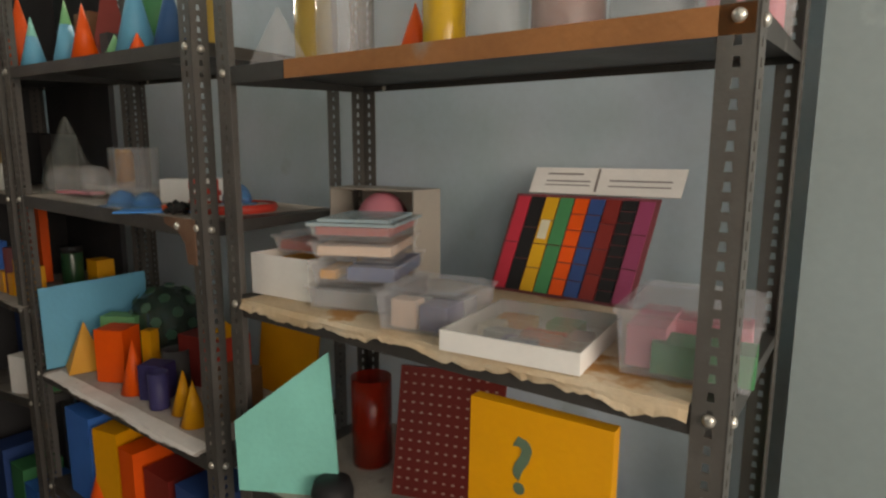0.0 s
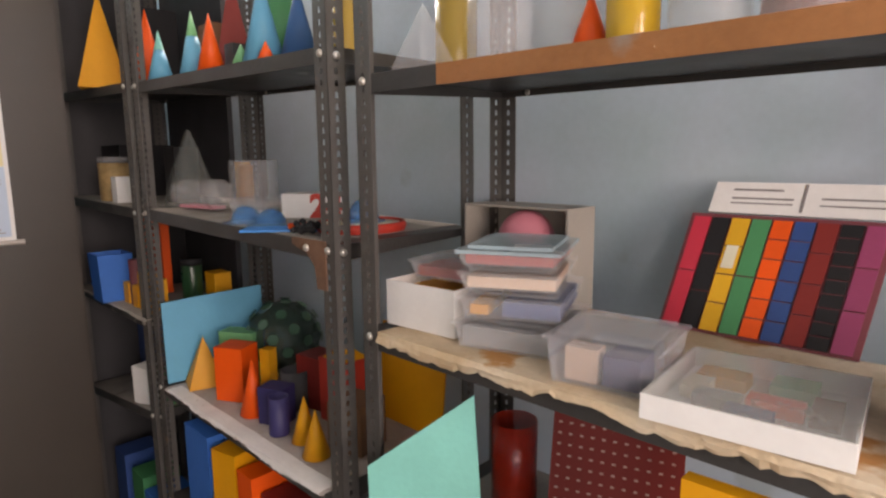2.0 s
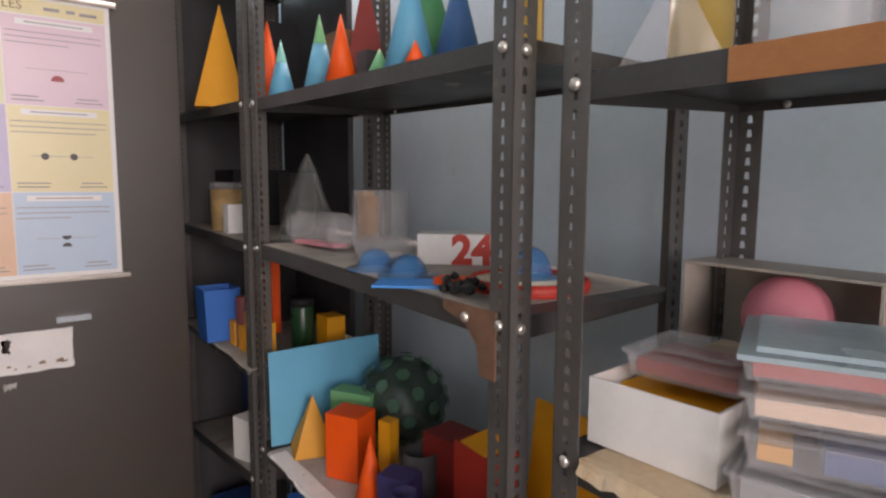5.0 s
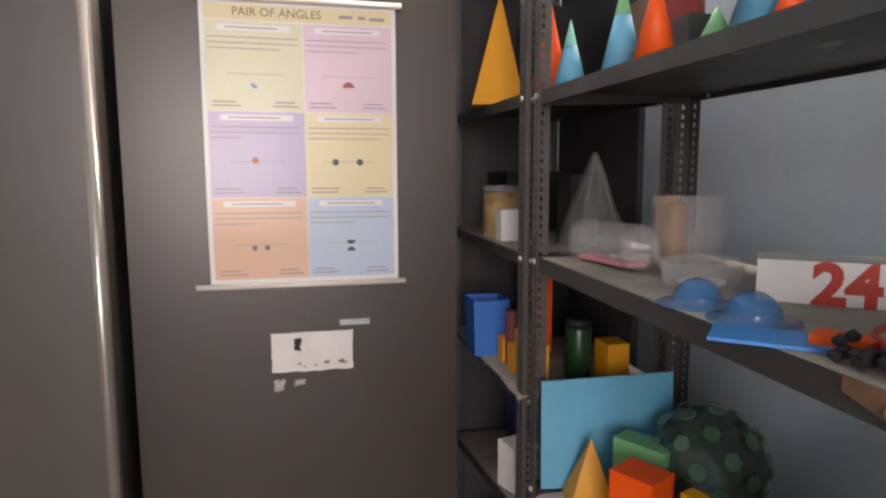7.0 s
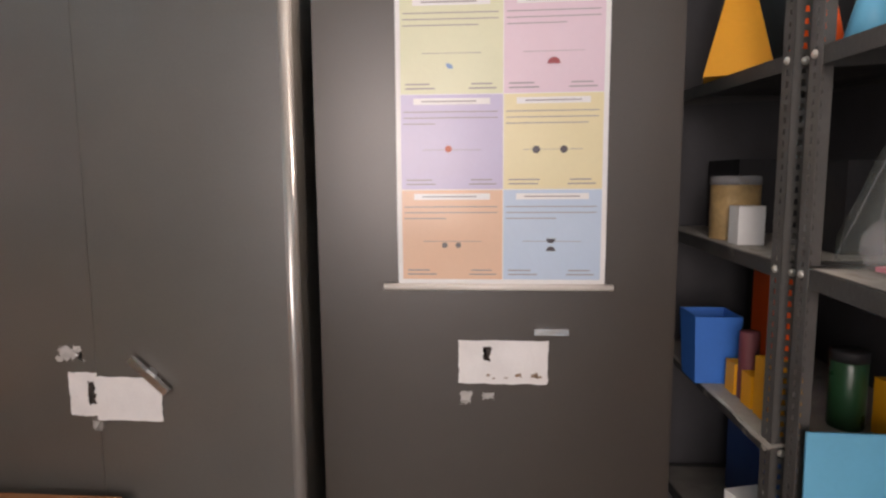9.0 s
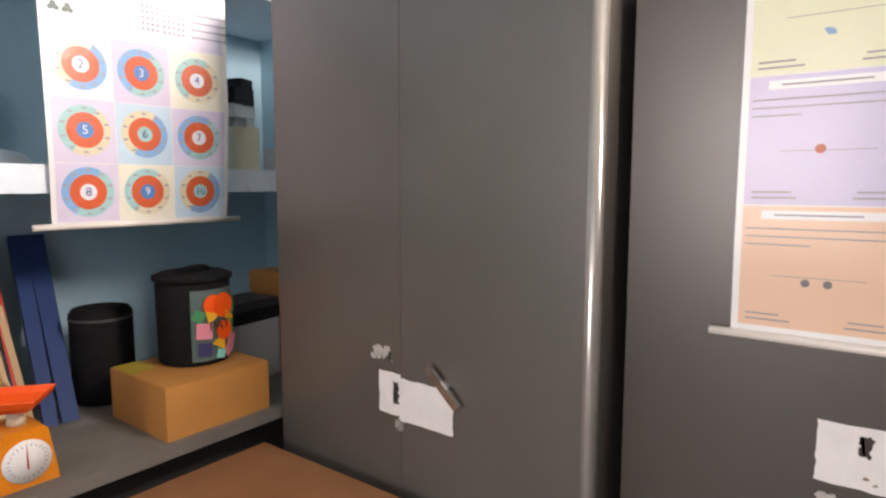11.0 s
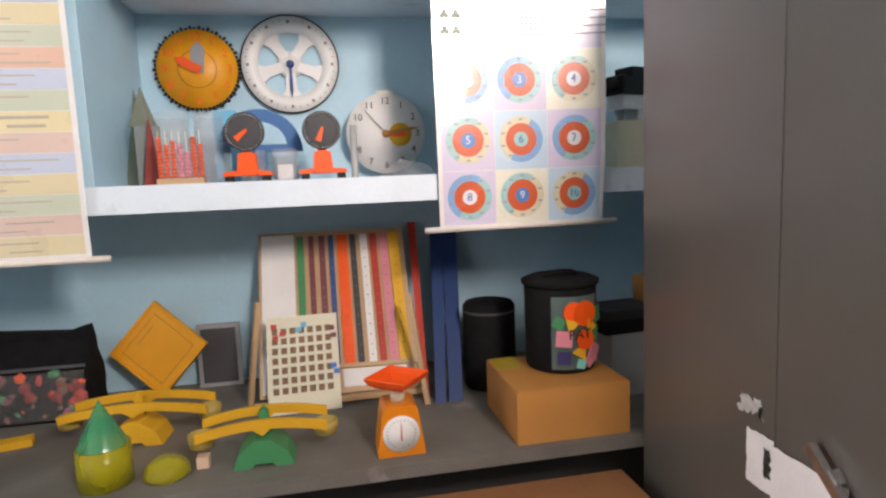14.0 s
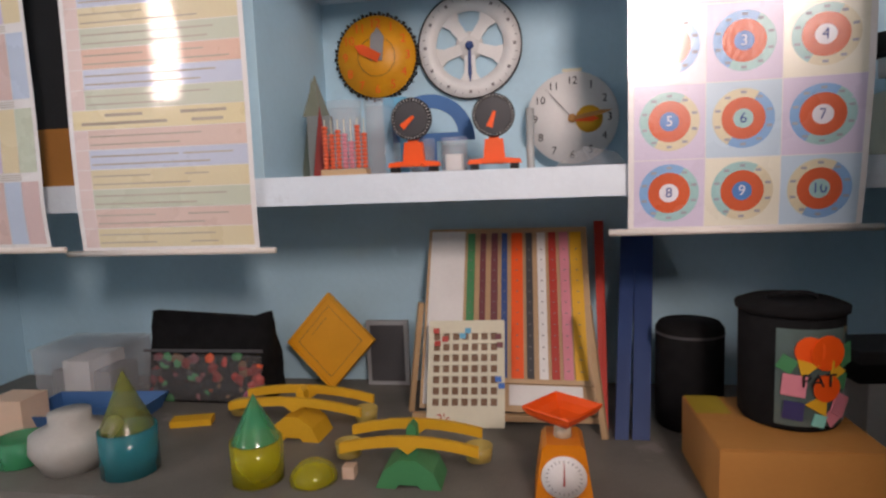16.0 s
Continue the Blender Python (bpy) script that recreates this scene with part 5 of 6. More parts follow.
# abacus
ab = thing("abacus", -1.165, -1.655, LZ, "wooden spike abacus with orange beads", "abacus")
one("base", lambda bm: box(bm, -0.062, 0.062, -0.014, 0.03, 0, 0.016), C["wood"], ab, bevel=0.002)
bead = flat("bead_orange", (0.80, 0.13, 0.05), 0.3)
BEADS = []
for m in (bead, C["pink"]):
    b = bmesh.new()
    lathe(b, [(0.003, -0.005), (0.0078, -0.003), (0.0078, 0.003), (0.003, 0.005)], 12)
    BEADS.append(finish("bead", b, m))
for k in range(7):
    x = -0.054 + k * 0.018
    one("rod", lambda bm: rod(bm, (x, 0.008, 0.016), (x, 0.008, 0.148), 0.0015, 6), C["cream"], ab)
    for j in range((9, 11, 7, 9, 10, 9, 11)[k]):
        o = new("bead", BEADS[k in (2, 3)])
        o.parent, o.location = ab, (x, 0.008, 0.0225 + j * 0.0104)
cylinder(-1.10, -1.86, LZ, 0.052, 0.20, CLEAR, "clear plastic jar with a clear lid", "jar", True, CLEAR)
cylinder(-1.215, -1.87, LZ, 0.052, 0.20, CLEAR, "clear plastic jar with a clear lid", "jar", True, CLEAR)


def dial_stand(x, y, rz):
    t = thing("dial_stand", x, y, LZ, "orange plastic stand carrying a black protractor dial", "instrument", "dial stands", rz)
    one("base", lambda bm: (prism(bm, [(-0.075, 0.018), (0.075, 0.018), (0.07, 0.03), (0.03, 0.034), (0.025, 0.085), (-0.025, 0.085), (-0.03, 0.034), (-0.07, 0.03)], -0.012, 0.012), prism(bm, [(-0.03, 0.018), (0.03, 0.018), (0.03, 0.026), (-0.03, 0.026)], -0.05, 0.05)), C["orange"], t, bevel=0.0015)
    for s in (-0.055, 0.055):
        one("foot", lambda bm: box(bm, s - 0.012, s + 0.012, -0.012, 0.012, 0, 0.018), C["black"], t, bevel=0.002)
    m = Matrix.Translation((0, -0.014, 0.148)) @ RX
    one("dial", lambda bm: lathe(bm, [(0, 0), (0.058, 0), (0.058, 0.006), (0.052, 0.008), (0, 0.008)], 40, m=m), C["darkgrey"], t)
    one("rim", lambda bm: lathe(bm, [(0.0475, 0.0082), (0.0565, 0.0082), (0.0565, 0.0088), (0.0475, 0.0088), (0.0475, 0.0082)], 40, m=m), C["black"], t)
    b = bmesh.new()
    for k in range(36):
        box(b, -0.0008, 0.0008, -0.0238, -0.0228, 0.049, 0.055, Matrix.Translation((0, 0, 0.148)) @ Matrix.Rotation(radians(10 * k), 4, "Y"))
    part("scale_marks", b, C["white"], t)["kind"] = "stuff"
    one("pointer", lambda bm: prism(bm, [(-0.004, 0.01), (0.004, 0.01), (0.009, -0.034), (-0.009, -0.034)], -0.026, -0.023, Matrix.Translation((0, 0, 0.148)) @ Matrix.Rotation(radians(20 if rz > 180 else 50), 4, "Y")), C["orange"], t)
    one("neck", lambda bm: box(bm, -0.014, 0.014, -0.012, 0.002, 0.085, 0.15), C["orange"], t)
    return t


dial_stand(-1.332, -1.75, 178)
dial_stand(-1.556, -1.755, 184)
pt = thing("protractor", -1.36, -1.86, LZ, "large blue plastic protractor standing on its edge", "protractor")
pts = [(0.135 * math.cos(math.pi * i / 20), 0.095 + 0.135 * math.sin(math.pi * i / 20)) for i in range(21)]
b = bmesh.new()
for i in range(20):
    f0, f1 = i / 20, (i + 1) / 20
    o0, o1 = pts[i], pts[i + 1]
    i0, i1 = (0.085 * math.cos(math.pi * f0), 0.115 + 0.075 * math.sin(math.pi * f0)), (0.085 * math.cos(math.pi * f1), 0.115 + 0.075 * math.sin(math.pi * f1))
    prism(b, [o0, o1, i1, i0], -0.003, 0.003)
prism(b, [(-0.135, 0.093), (0.135, 0.093), (0.12, 0.117), (-0.12, 0.117)], -0.0032, 0.0032)
prism(b, [(-0.02, 0), (0.02, 0), (0.02, 0.094), (-0.02, 0.094)], -0.003, 0.003)
bmesh.ops.remove_doubles(b, verts=b.verts, dist=0.0002)
part("scale", b, C["bluepl"], pt)
sq = one("set_square", lambda bm: (box(bm, -0.035, 0.035, -0.004, 0.004, 0, 0.035), box(bm, -0.035, 0.035, -0.004, 0.004, 0.18, 0.225), box(bm, -0.035, -0.012, -0.004, 0.004, 0.035, 0.18), box(bm, 0.012, 0.035, -0.004, 0.004, 0.035, 0.18)), C["sky"])
sq.matrix_basis = pose(-1.262, -1.845, LZ)
tagged(sq, "blue plastic rectangular set square beside the protractor", "set square")
cylinder(-1.44, -1.80, LZ, 0.038, 0.075, CLEAR, "small clear jar with white contents", "jar", True, CLEAR)
block(-1.44, -1.80, LZ + 0.0045, 0.045, 0.045, 0.045, C["white"], "white packet inside the small jar", "packet", "packet")
cylinder(-1.345, -1.815, LZ, 0.036, 0.075, CLEAR, "small clear jar on the ledge", "jar", True, CLEAR)
cylinder(-1.655, -1.78, LZ, 0.011, 0.165, flat("grey_tube", (0.5, 0.53, 0.53), 0.4, alpha=0.8), "grey translucent plastic tube standing upright", "tube", True)
# grey house-shaped solids
gh = flat("smoke_grey", (0.24, 0.28, 0.28), 0.35, alpha=0.8)
block(-1.045, -1.80, LZ, 0.065, 0.065, 0.175, gh, "grey translucent plastic block", "block", "block", 10)
cone(-1.035, -1.80, LZ + 0.1755, 0.04, 0.12, flat("smoke_green", (0.25, 0.27, 0.2), 0.4, alpha=0.8), "grey-green translucent plastic pyramid", 4, 30)
cone(-0.995, -1.88, LZ, 0.045, 0.30, flat("smoke_green", (0.25, 0.27, 0.2), 0.4), "tall grey-green plastic pyramid", 4, 10)
cone(-1.065, -1.745, LZ + 0.0, 0.03, 0.20, C["deepred"], "dark red card pyramid", 4, 45)
# folded clear film beside the clock
cf = one("clear_film", lambda bm: (slab(bm, [(-1.82, -1.72, LZ + 0.001), (-1.90, -1.70, LZ + 0.001), (-1.885, -1.76, LZ + 0.035), (-1.80, -1.84, LZ + 0.06)], 0.001), slab(bm, [(-1.72, -1.70, LZ + 0.001), (-1.82, -1.72, LZ + 0.001), (-1.80, -1.84, LZ + 0.05), (-1.74, -1.80, LZ + 0.02)], 0.001)), CLEAR)
tagged(cf, "crumpled clear plastic film on the ledge", "plastic film")

# microscope
mi = thing("microscope", -2.625, -1.83, LZ, "white and black bench microscope", "microscope", "", 200)
one("base", lambda bm: (box(bm, -0.075, 0.075, -0.05, 0.05, 0, 0.03), box(bm, 0.02, 0.07, -0.03, 0.03, 0.03, 0.24)), C["white"], mi, "white enamel stand", bevel=0.006)
one("stage", lambda bm: box(bm, -0.08, 0.02, -0.05, 0.05, 0.10, 0.115), C["black"], mi, bevel=0.002)
one("arm", lambda bm: box(bm, -0.06, 0.07, -0.035, 0.035, 0.20, 0.25), C["white"], mi, bevel=0.008)
one("head", lambda bm: (box(bm, -0.07, 0.05, -0.045, 0.045, 0.25, 0.31), rod(bm, (-0.02, 0, 0.30), (-0.13, 0, 0.275), 0.026, 18), box(bm, -0.02, 0.05, -0.04, 0.04, 0.31, 0.345)), C["black"], mi, "black eyepiece head", bevel=0.004)
one("objective", lambda bm: lathe(bm, [(0, 0.13), (0.01, 0.13), (0.018, 0.2), (0, 0.2)], 18, (-0.04, 0, 0)), C["grey"], mi)
one("knob", lambda bm: rod(bm, (0.045, -0.05, 0.08), (0.045, -0.03, 0.08), 0.018, 18), C["black"], mi)
ip = thing("instrument_box", -2.545, -1.70, LZ, "cream electronic meter box with a grey display", "meter", "", 175)
one("case", lambda bm: box(bm, -0.05, 0.05, -0.05, 0.05, 0, 0.15), C["cream"], ip, bevel=0.006)
one("display", lambda bm: box(bm, -0.028, 0.012, 0.0502, 0.053, 0.055, 0.12), C["grey"], ip, bevel=0.001)
block(-2.80, -1.78, LZ, 0.10, 0.12, 0.09, C["white"], "white plastic case at the end of the ledge", "plastic_case", "case")
# stored boxes behind the hanging charts
block(-0.30, -1.82, LZ, 0.30, 0.25, 0.17, C["card"], "brown cardboard box on the ledge behind charts", "carton", "box")
block(-0.30, -1.86, LZ + 0.171, 0.5, 0.3, 0.38, flat("dark_case", (0.03, 0.035, 0.04), 0.5), "dark storage case on the carton behind charts", "storage_case", "case")

# ---- counter ----
sc = thing("kitchen_scale", -1.714, -1.385, CZ, "orange kitchen scale with a round dial and red pan", "scale")
sc.matrix_basis = pose(-1.714, -1.385, CZ, 0, 0, 180)
one("body", lambda bm: prism(bm, [(-0.063, 0), (0.063, 0), (0.060, 0.03), (0.046, 0.125), (0.036, 0.135), (-0.036, 0.135), (-0.046, 0.125), (-0.060, 0.03)], -0.05, 0.05), flat("scale_orange", (0.82, 0.25, 0.012), 0.35), sc, bevel=0.006)
one("dial", lambda bm: lathe(bm, [(0, 0.0505), (0.049, 0.0505), (0.049, 0.053), (0, 0.053)], 32, (0, 0, 0), Matrix.Translation((0, 0, 0.062)) @ RX), C["white"], sc, "white round dial")
b = bmesh.new()
for k in range(24):
    box(b, -0.0007, 0.0007, -0.0536, -0.053, 0.034, 0.040, Matrix.Translation((0, 0, 0.062)) @ Matrix.Rotation(radians(15 * k), 4, "Y"))
part("dial_marks", b, INK, sc)["kind"] = "stuff"
one("pointer", lambda bm: prism(bm, [(-0.002, -0.018), (0.002, -0.018), (0.0006, 0.034), (-0.0006, 0.034)], -0.0545, -0.0538, Matrix.Translation((0, 0, 0.062))), C["red"], sc)
one("stem", lambda bm: lathe(bm, [(0, 0.1355), (0.02, 0.1355), (0.018, 0.165), (0, 0.165)], 20), C["cream"], sc)
one("pan", lambda bm: lathe(bm, [(0, 0.1655), (0.03, 0.167), (0.055, 0.174), (0.078, 0.187), (0.090, 0.203), (0.088, 0.206), (0.074, 0.191), (0.05, 0.179), (0, 0.172)], 4, turn=math.pi / 4 * 0.15), C["orange"], sc, "orange-red square pan", bevel=0.003)


def balance(x, y, rz, base, span, bh, label):
    t = thing("beam_balance", x, y, CZ, label, "balance", "beam balances", rz)
    one("base", lambda bm: prism(bm, [(-0.078, 0), (-0.03, 0), (-0.022, 0.010), (0.022, 0.010), (0.03, 0), (0.078, 0), (0.06, 0.04), (0.02, 0.07), (-0.02, 0.07), (-0.06, 0.04)], -0.03, 0.07), base, t, bevel=0.004)
    one("column", lambda bm: prism(bm, [(-0.014, 0.068), (0.014, 0.068), (0.012, bh + 0.045), (0, bh + 0.058), (-0.012, bh + 0.045)], 0.028, 0.058), base, t, bevel=0.002)
    for y0 in (-0.02, 0.085):
        n = 14
        up2 = [(-span + 2 * span * i / n, bh + 0.022 * (1 - (2 * i / n - 1) ** 2) + 0.022) for i in range(n + 1)]
        lo2 = [(xx, zz - 0.024) for xx, zz in up2[::-1]]
        mid = len(lo2) // 2
        lo2[mid] = (lo2[mid][0], lo2[mid][1] - 0.018)
        one("beam", lambda bm: prism(bm, up2 + lo2, y0, y0 + 0.012), C["yellow"], t, bevel=0.0015)
    for s in (-1, 1):
        one("cup", lambda bm: lathe(bm, [(0.012, bh - 0.035), (0.030, bh - 0.03), (0.034, bh + 0.004), (0.031, bh + 0.004), (0.028, bh - 0.026), (0, bh - 0.028)], 20, (s * (span - 0.005), 0.038, 0)), flat("cloudy_yellow", (0.62, 0.45, 0.12), 0.3, alpha=0.75), t)
    return t


balance(-1.36, -1.40, 180, C["green"], 0.165, 0.078, "green and yellow plastic beam balance")
balance(-0.985, -1.63, 176, C["yellow"], 0.20, 0.078, "yellow plastic beam balance")
block(-1.205, -1.42, CZ, 0.03, 0.03, 0.03, C["peach"], "small orange-white weight on the counter", "weight", "weight")


def tower(x, y, r, h, ch2, mc, mt, label):
    t = thing("solid_model", x, y, CZ, label, "solid model", "plastic solid models")
    one("cylinder", lambda bm: lathe(bm, [(0, 0), (r, 0), (r, h), (r - 0.002, h), (r - 0.002, 0.002), (0, 0.002)], 30), mc, t)
    one("cone", lambda bm: lathe(bm, [(r * 0.92, h + 0.0005), (0.0006, h + ch2), (0, h + ch2)], 30), mt, t)


tower(-0.98, -1.395, 0.063, 0.10, 0.115, TINT["yellow"], TINT["green"], "transparent yellow cylinder under a green cone")
tower(-0.625, -1.41, 0.07, 0.115, 0.15, TINT["teal"], flat("tinted_olive", (0.22, 0.24, 0.03), 0.12, alpha=0.6), "transparent teal cylinder under an olive cone")
dome = one("yellow_dome", lambda bm: lathe(bm, [(0, 0)] + [(0.058 * math.cos(math.pi / 2 * i / 8), 0.05 * math.sin(math.pi / 2 * i / 8)) for i in range(8)] + [(0, 0.05)], 28), TINT["yellow"])
dome.matrix_basis = pose(-1.12, -1.40, CZ)
tagged(dome, "transparent yellow plastic half dome", "dome")
t = thing("white_jug", -0.455, -1.42, CZ, "white plastic measuring jug with a round lid", "jug")
one("body", lambda bm: lathe(bm, [(0, 0), (0.07, 0), (0.10, 0.06), (0.095, 0.10), (0.05, 0.12), (0.05, 0.15), (0, 0.152)], 30), flat("jug_plastic", (0.52, 0.50, 0.46), 0.45), t)
one("spout", lambda bm: rod(bm, (-0.08, 0, 0.07), (-0.13, 0, 0.125), 0.022, 14), flat("jug_plastic", (0.52, 0.50, 0.46), 0.45), t)
one("mark", lambda bm: box(bm, -0.125, -0.105, 0.022, 0.026, 0.09, 0.10), C["black"], t)
cylinder(-0.29, -1.43, CZ, 0.06, 0.07, TINT["green"], "transparent green plastic bowl", "bowl", True)
t = one("blue_tray", lambda bm: shell(bm, 0.38, 0.22, 0.05, 0.004, 0.04), C["bluepl"], bevel=0.003)
t.matrix_basis = pose(-0.27, -1.72, CZ, 0, 0, 4)
tagged(t, "dark blue plastic tray on the counter", "tray")
block(-0.10, -1.62, CZ, 0.12, 0.1, 0.11, C["peach"], "beige card box beside the blue tray", "card_box", "box")
block(-0.62, -1.70, CZ, 0.12, 0.05, 0.02, C["yellow"], "flat yellow plastic piece on the counter", "plastic_piece", "block", 15)
plastic_box(-0.10, -1.95, CZ, 0.30, 0.22, 0.18, [(0.0, 0, 0.22, 0.15, 0.1, C["grey"]), (0, 0, 0.1, 0.18, 0.14, C["white"])], "large clear plastic box of mixed parts", 0, CLEAR, CLEAR)
# tilted amber lid
al = thing("amber_tile", -0.958, -2.02, CZ + 0.172, "square amber wooden tile propped on its corner", "tile")
al.matrix_basis = pose(-0.958, -2.02, CZ + 0.172, 12, 48, 0)
one("panel", lambda bm: box(bm, -0.108, 0.108, -0.007, 0.007, -0.108, 0.108), C["amber"], al, bevel=0.002)
for k in range(4):
    rim = one("rim", lambda bm: box(bm, -0.118, 0.108, -0.010, 0.011, 0.108, 0.118), C["amber"], al, bevel=0.002)
    rim.matrix_basis = pose(0, 0, 0, 0, 90 * k, 0)
one("printed_border", lambda bm: [box(bm, *q) for q in ((-0.085, 0.085, 0.0072, 0.0079, -0.0862, -0.085), (-0.085, 0.085, 0.0072, 0.0079, 0.085, 0.0862), (-0.0862, -0.085, 0.0072, 0.0079, -0.085, 0.085), (0.085, 0.0862, 0.0072, 0.0079, -0.085, 0.085), (-0.05, 0.03, 0.0072, 0.0079, 0.064, 0.0652))], C["brown"], al, "thin dark printed border")
gf = thing("picture_frame", -1.145, -2.06, CZ, "grey metal-framed plaque leaning on the wall", "frame")
one("frame", lambda bm: (box(bm, -0.075, 0.075, -0.03, -0.012, 0, 0.23)), C["grey"], gf, bevel=0.003)
one("plate", lambda bm: box(bm, -0.06, 0.06, -0.0115, -0.009, 0.015, 0.215), C["darkgrey"], gf)

# zipped bags with clear fronts
def soft(bm, w, d, h, seed, n=9):
    """A slumped bag body."""
    rnd = random.Random(seed)
    rows = []
    for j in range(7):
        f = j / 6
        ww, dd = w * (1 - 0.05 * f), d * (1 - 0.65 * f ** 1.5)
        rows.append([bm.verts.new((ww / 2 * math.copysign(abs(math.cos(a)) ** 0.5, math.cos(a)) + rnd.uniform(-0.006, 0.006), dd / 2 * math.copysign(abs(math.sin(a)) ** 0.5, math.sin(a)) + rnd.uniform(-0.005, 0.005), h * f * (1 + 0.07 * math.sin(a * 2 + seed)))) for a in [2 * math.pi * i / 24 for i in range(24)]])
    for a, b2 in zip(rows, rows[1:]):
        for i in range(24):
            bm.faces.new((a[i], a[(i + 1) % 24], b2[(i + 1) % 24], b2[i])).smooth = True
    bm.faces.new(rows[0][::-1]), bm.faces.new(rows[-1])


bg = thing("zip_bag", -0.555, -1.97, CZ, "black zipped bag with a clear window of coloured pieces", "bag")
one("bag", lambda bm: soft(bm, 0.46, 0.2, 0.275, 2), C["fabric"], bg)
rnd = random.Random(21)
for k in range(70):
    cx, cz = rnd.uniform(-0.205, 0.205), rnd.uniform(0.015, 0.15)
    far = cx > -0.02
    m = C[rnd.choice(["black", "brown", "deepred", "green", "darkgrey", "maroon"] if far else ["orange", "deepred", "red", "brown", "green", "deepred", "magenta"])]
    b = bmesh.new()
    bmesh.ops.create_icosphere(b, subdivisions=1, radius=rnd.uniform(0.014, 0.024))
    for v in b.verts:
        v.co = Vector((v.co.x * rnd.uniform(0.6, 1.4), v.co.y * 0.45, v.co.z * rnd.uniform(0.6, 1.4))) + Vector((cx, 0.092 - cz * 0.13, cz))
    part("piece", b, m, bg)
one("zip", lambda bm: slab(bm, [(0.215, 0.084, 0.168), (-0.215, 0.084, 0.168), (-0.213, 0.080, 0.178), (0.213, 0.080, 0.178)], 0.003), C["darkgrey"], bg)
one("window", lambda bm: slab(bm, [(0.22, 0.107, 0.01), (-0.22, 0.107, 0.01), (-0.21, 0.086, 0.16), (0.21, 0.086, 0.16)], 0.001), flat("window_film", (0.7, 0.7, 0.7), 0.12, alpha=0.06, bump=0.6, scale=30), bg, "clear plastic window")

# fraction strip board with wooden frame
fb = thing("fraction_board", -1.565, -1.825, CZ, "wooden framed board of coloured fraction strips", "board")
P0, P1 = Vector((0.255, 0.045, 0.035)), Vector((-0.262, 0.075, 0.035))
UPV = Vector((0.0, -0.305, 0.51))


def onboard(f0, f1, g0, g1, t=0.004, off=0.0):
    nn = (P1 - P0).cross(UPV).normalized()
    e = lambda f, g: P0 + (P1 - P0) * f + UPV * g + nn * off
    return lambda bm: slab(bm, [e(f0, g0), e(f1, g0), e(f1, g1), e(f0, g1)], t)


one("backing", onboard(0, 1, 0, 1, 0.006), C["wood"], fb)
one("white_panel", onboard(0.02, 0.24, 0.02, 0.98, 0.004, 0.0045), C["white"], fb)
sep = [("green", 0.26, 0.305), ("maroon", 0.34, 0.375), ("maroon", 0.41, 0.45), ("navy", 0.475, 0.51), ("orange", 0.535, 0.605), ("darkgrey", 0.625, 0.665), ("white", 0.695, 0.745), ("red", 0.765, 0.81), ("pink", 0.83, 0.885), ("yellow", 0.895, 0.965)]
for nm, f0, f1 in sep:
    one("strip", onboard(f0, f1, 0.16, 0.965, 0.006, 0.0065), C[nm], fb)
    b = bmesh.new()
    for j in range(12):
        onboard((f0 + f1) / 2 - 0.006, (f0 + f1) / 2 + 0.006, 0.2 + j * 0.06, 0.205 + j * 0.06, 0.0006, 0.0075)(b)
    part("strip_marks", b, INK, fb)["kind"] = "stuff"
one("lower_panel", onboard(0.52, 0.93, 0.03, 0.13, 0.004, 0.0045), C["white"], fb)
one("rail", onboard(0.25, 1.0, 0.135, 0.158, 0.01, 0.012), C["wood"], fb)
one("rail", lambda bm: box(bm, -0.27, 0.27, 0.06, 0.08, 0.012, 0.03), C["wood"], fb, bevel=0.002)
one("leg", lambda bm: rod(bm, (0.293, -0.015, 0.0), (0.245, 0.0, 0.345), 0.011, 4), C["wood"], fb)
one("leg", lambda bm: rod(bm, (-0.275, 0.15, 0.0), (-0.24, 0.07, 0.35), 0.011, 4), C["wood"], fb)
rs = one("red_rod", lambda bm: slab(bm, [(-1.835, -1.74, CZ), (-1.855, -1.735, CZ), (-1.885, -2.10, 1.41), (-1.855, -2.10, 1.41)], 0.014), C["red"], bevel=0.002)
tagged(rs, "long red wooden strip leaning on the wall", "strip")
bt = thing("blue_rack", -1.92, -1.86, CZ, "long dark blue metal rails leaning on the wall", "rail")
for dx, w in ((0.055, 0.035), (0.01, 0.045)):
    one("rail", lambda bm: slab(bm, [(dx, 0.19, 0.001), (dx - w, 0.19, 0.001), (dx - w - 0.09, -0.24, 0.515), (dx - 0.09 + 0.012, -0.24, 0.515)], 0.02), C["rail"], bt, bevel=0.003)

# number grid
ng = thing("number_grid", -1.455, -1.752, CZ, "cream plastic number grid with square holes", "grid board", "", 0)
GU, GV, G0 = Vector((-0.226, -0.012, 0)), Vector((0.0, -0.125, 0.285)), Vector((0.113, 0.045, 0.003))
b = bmesh.new()
n = 7
us = sorted(set([0.0] + [0.07 + i * 0.125 + d for i in range(n) for d in (0.0, 0.082)] + [1.0]))
vs = sorted(set([0.0] + [0.20 + i * 0.102 + d for i in range(n) for d in (0.0, 0.066)] + [1.0]))
for i in range(len(us) - 1):
    for j in range(len(vs) - 1):
        if i % 2 == 1 and j % 2 == 1:
            continue
        p = lambda u, v: G0 + GU * u + GV * v
        slab(b, [p(us[i], vs[j]), p(us[i + 1], vs[j]), p(us[i + 1], vs[j + 1]), p(us[i], vs[j + 1])], 0.004)
bmesh.ops.remove_doubles(b, verts=b.verts[:], dist=0.0002)
part("grid", b, C["cream"], ng)
GN = GU.cross(GV).normalized() * 0.009
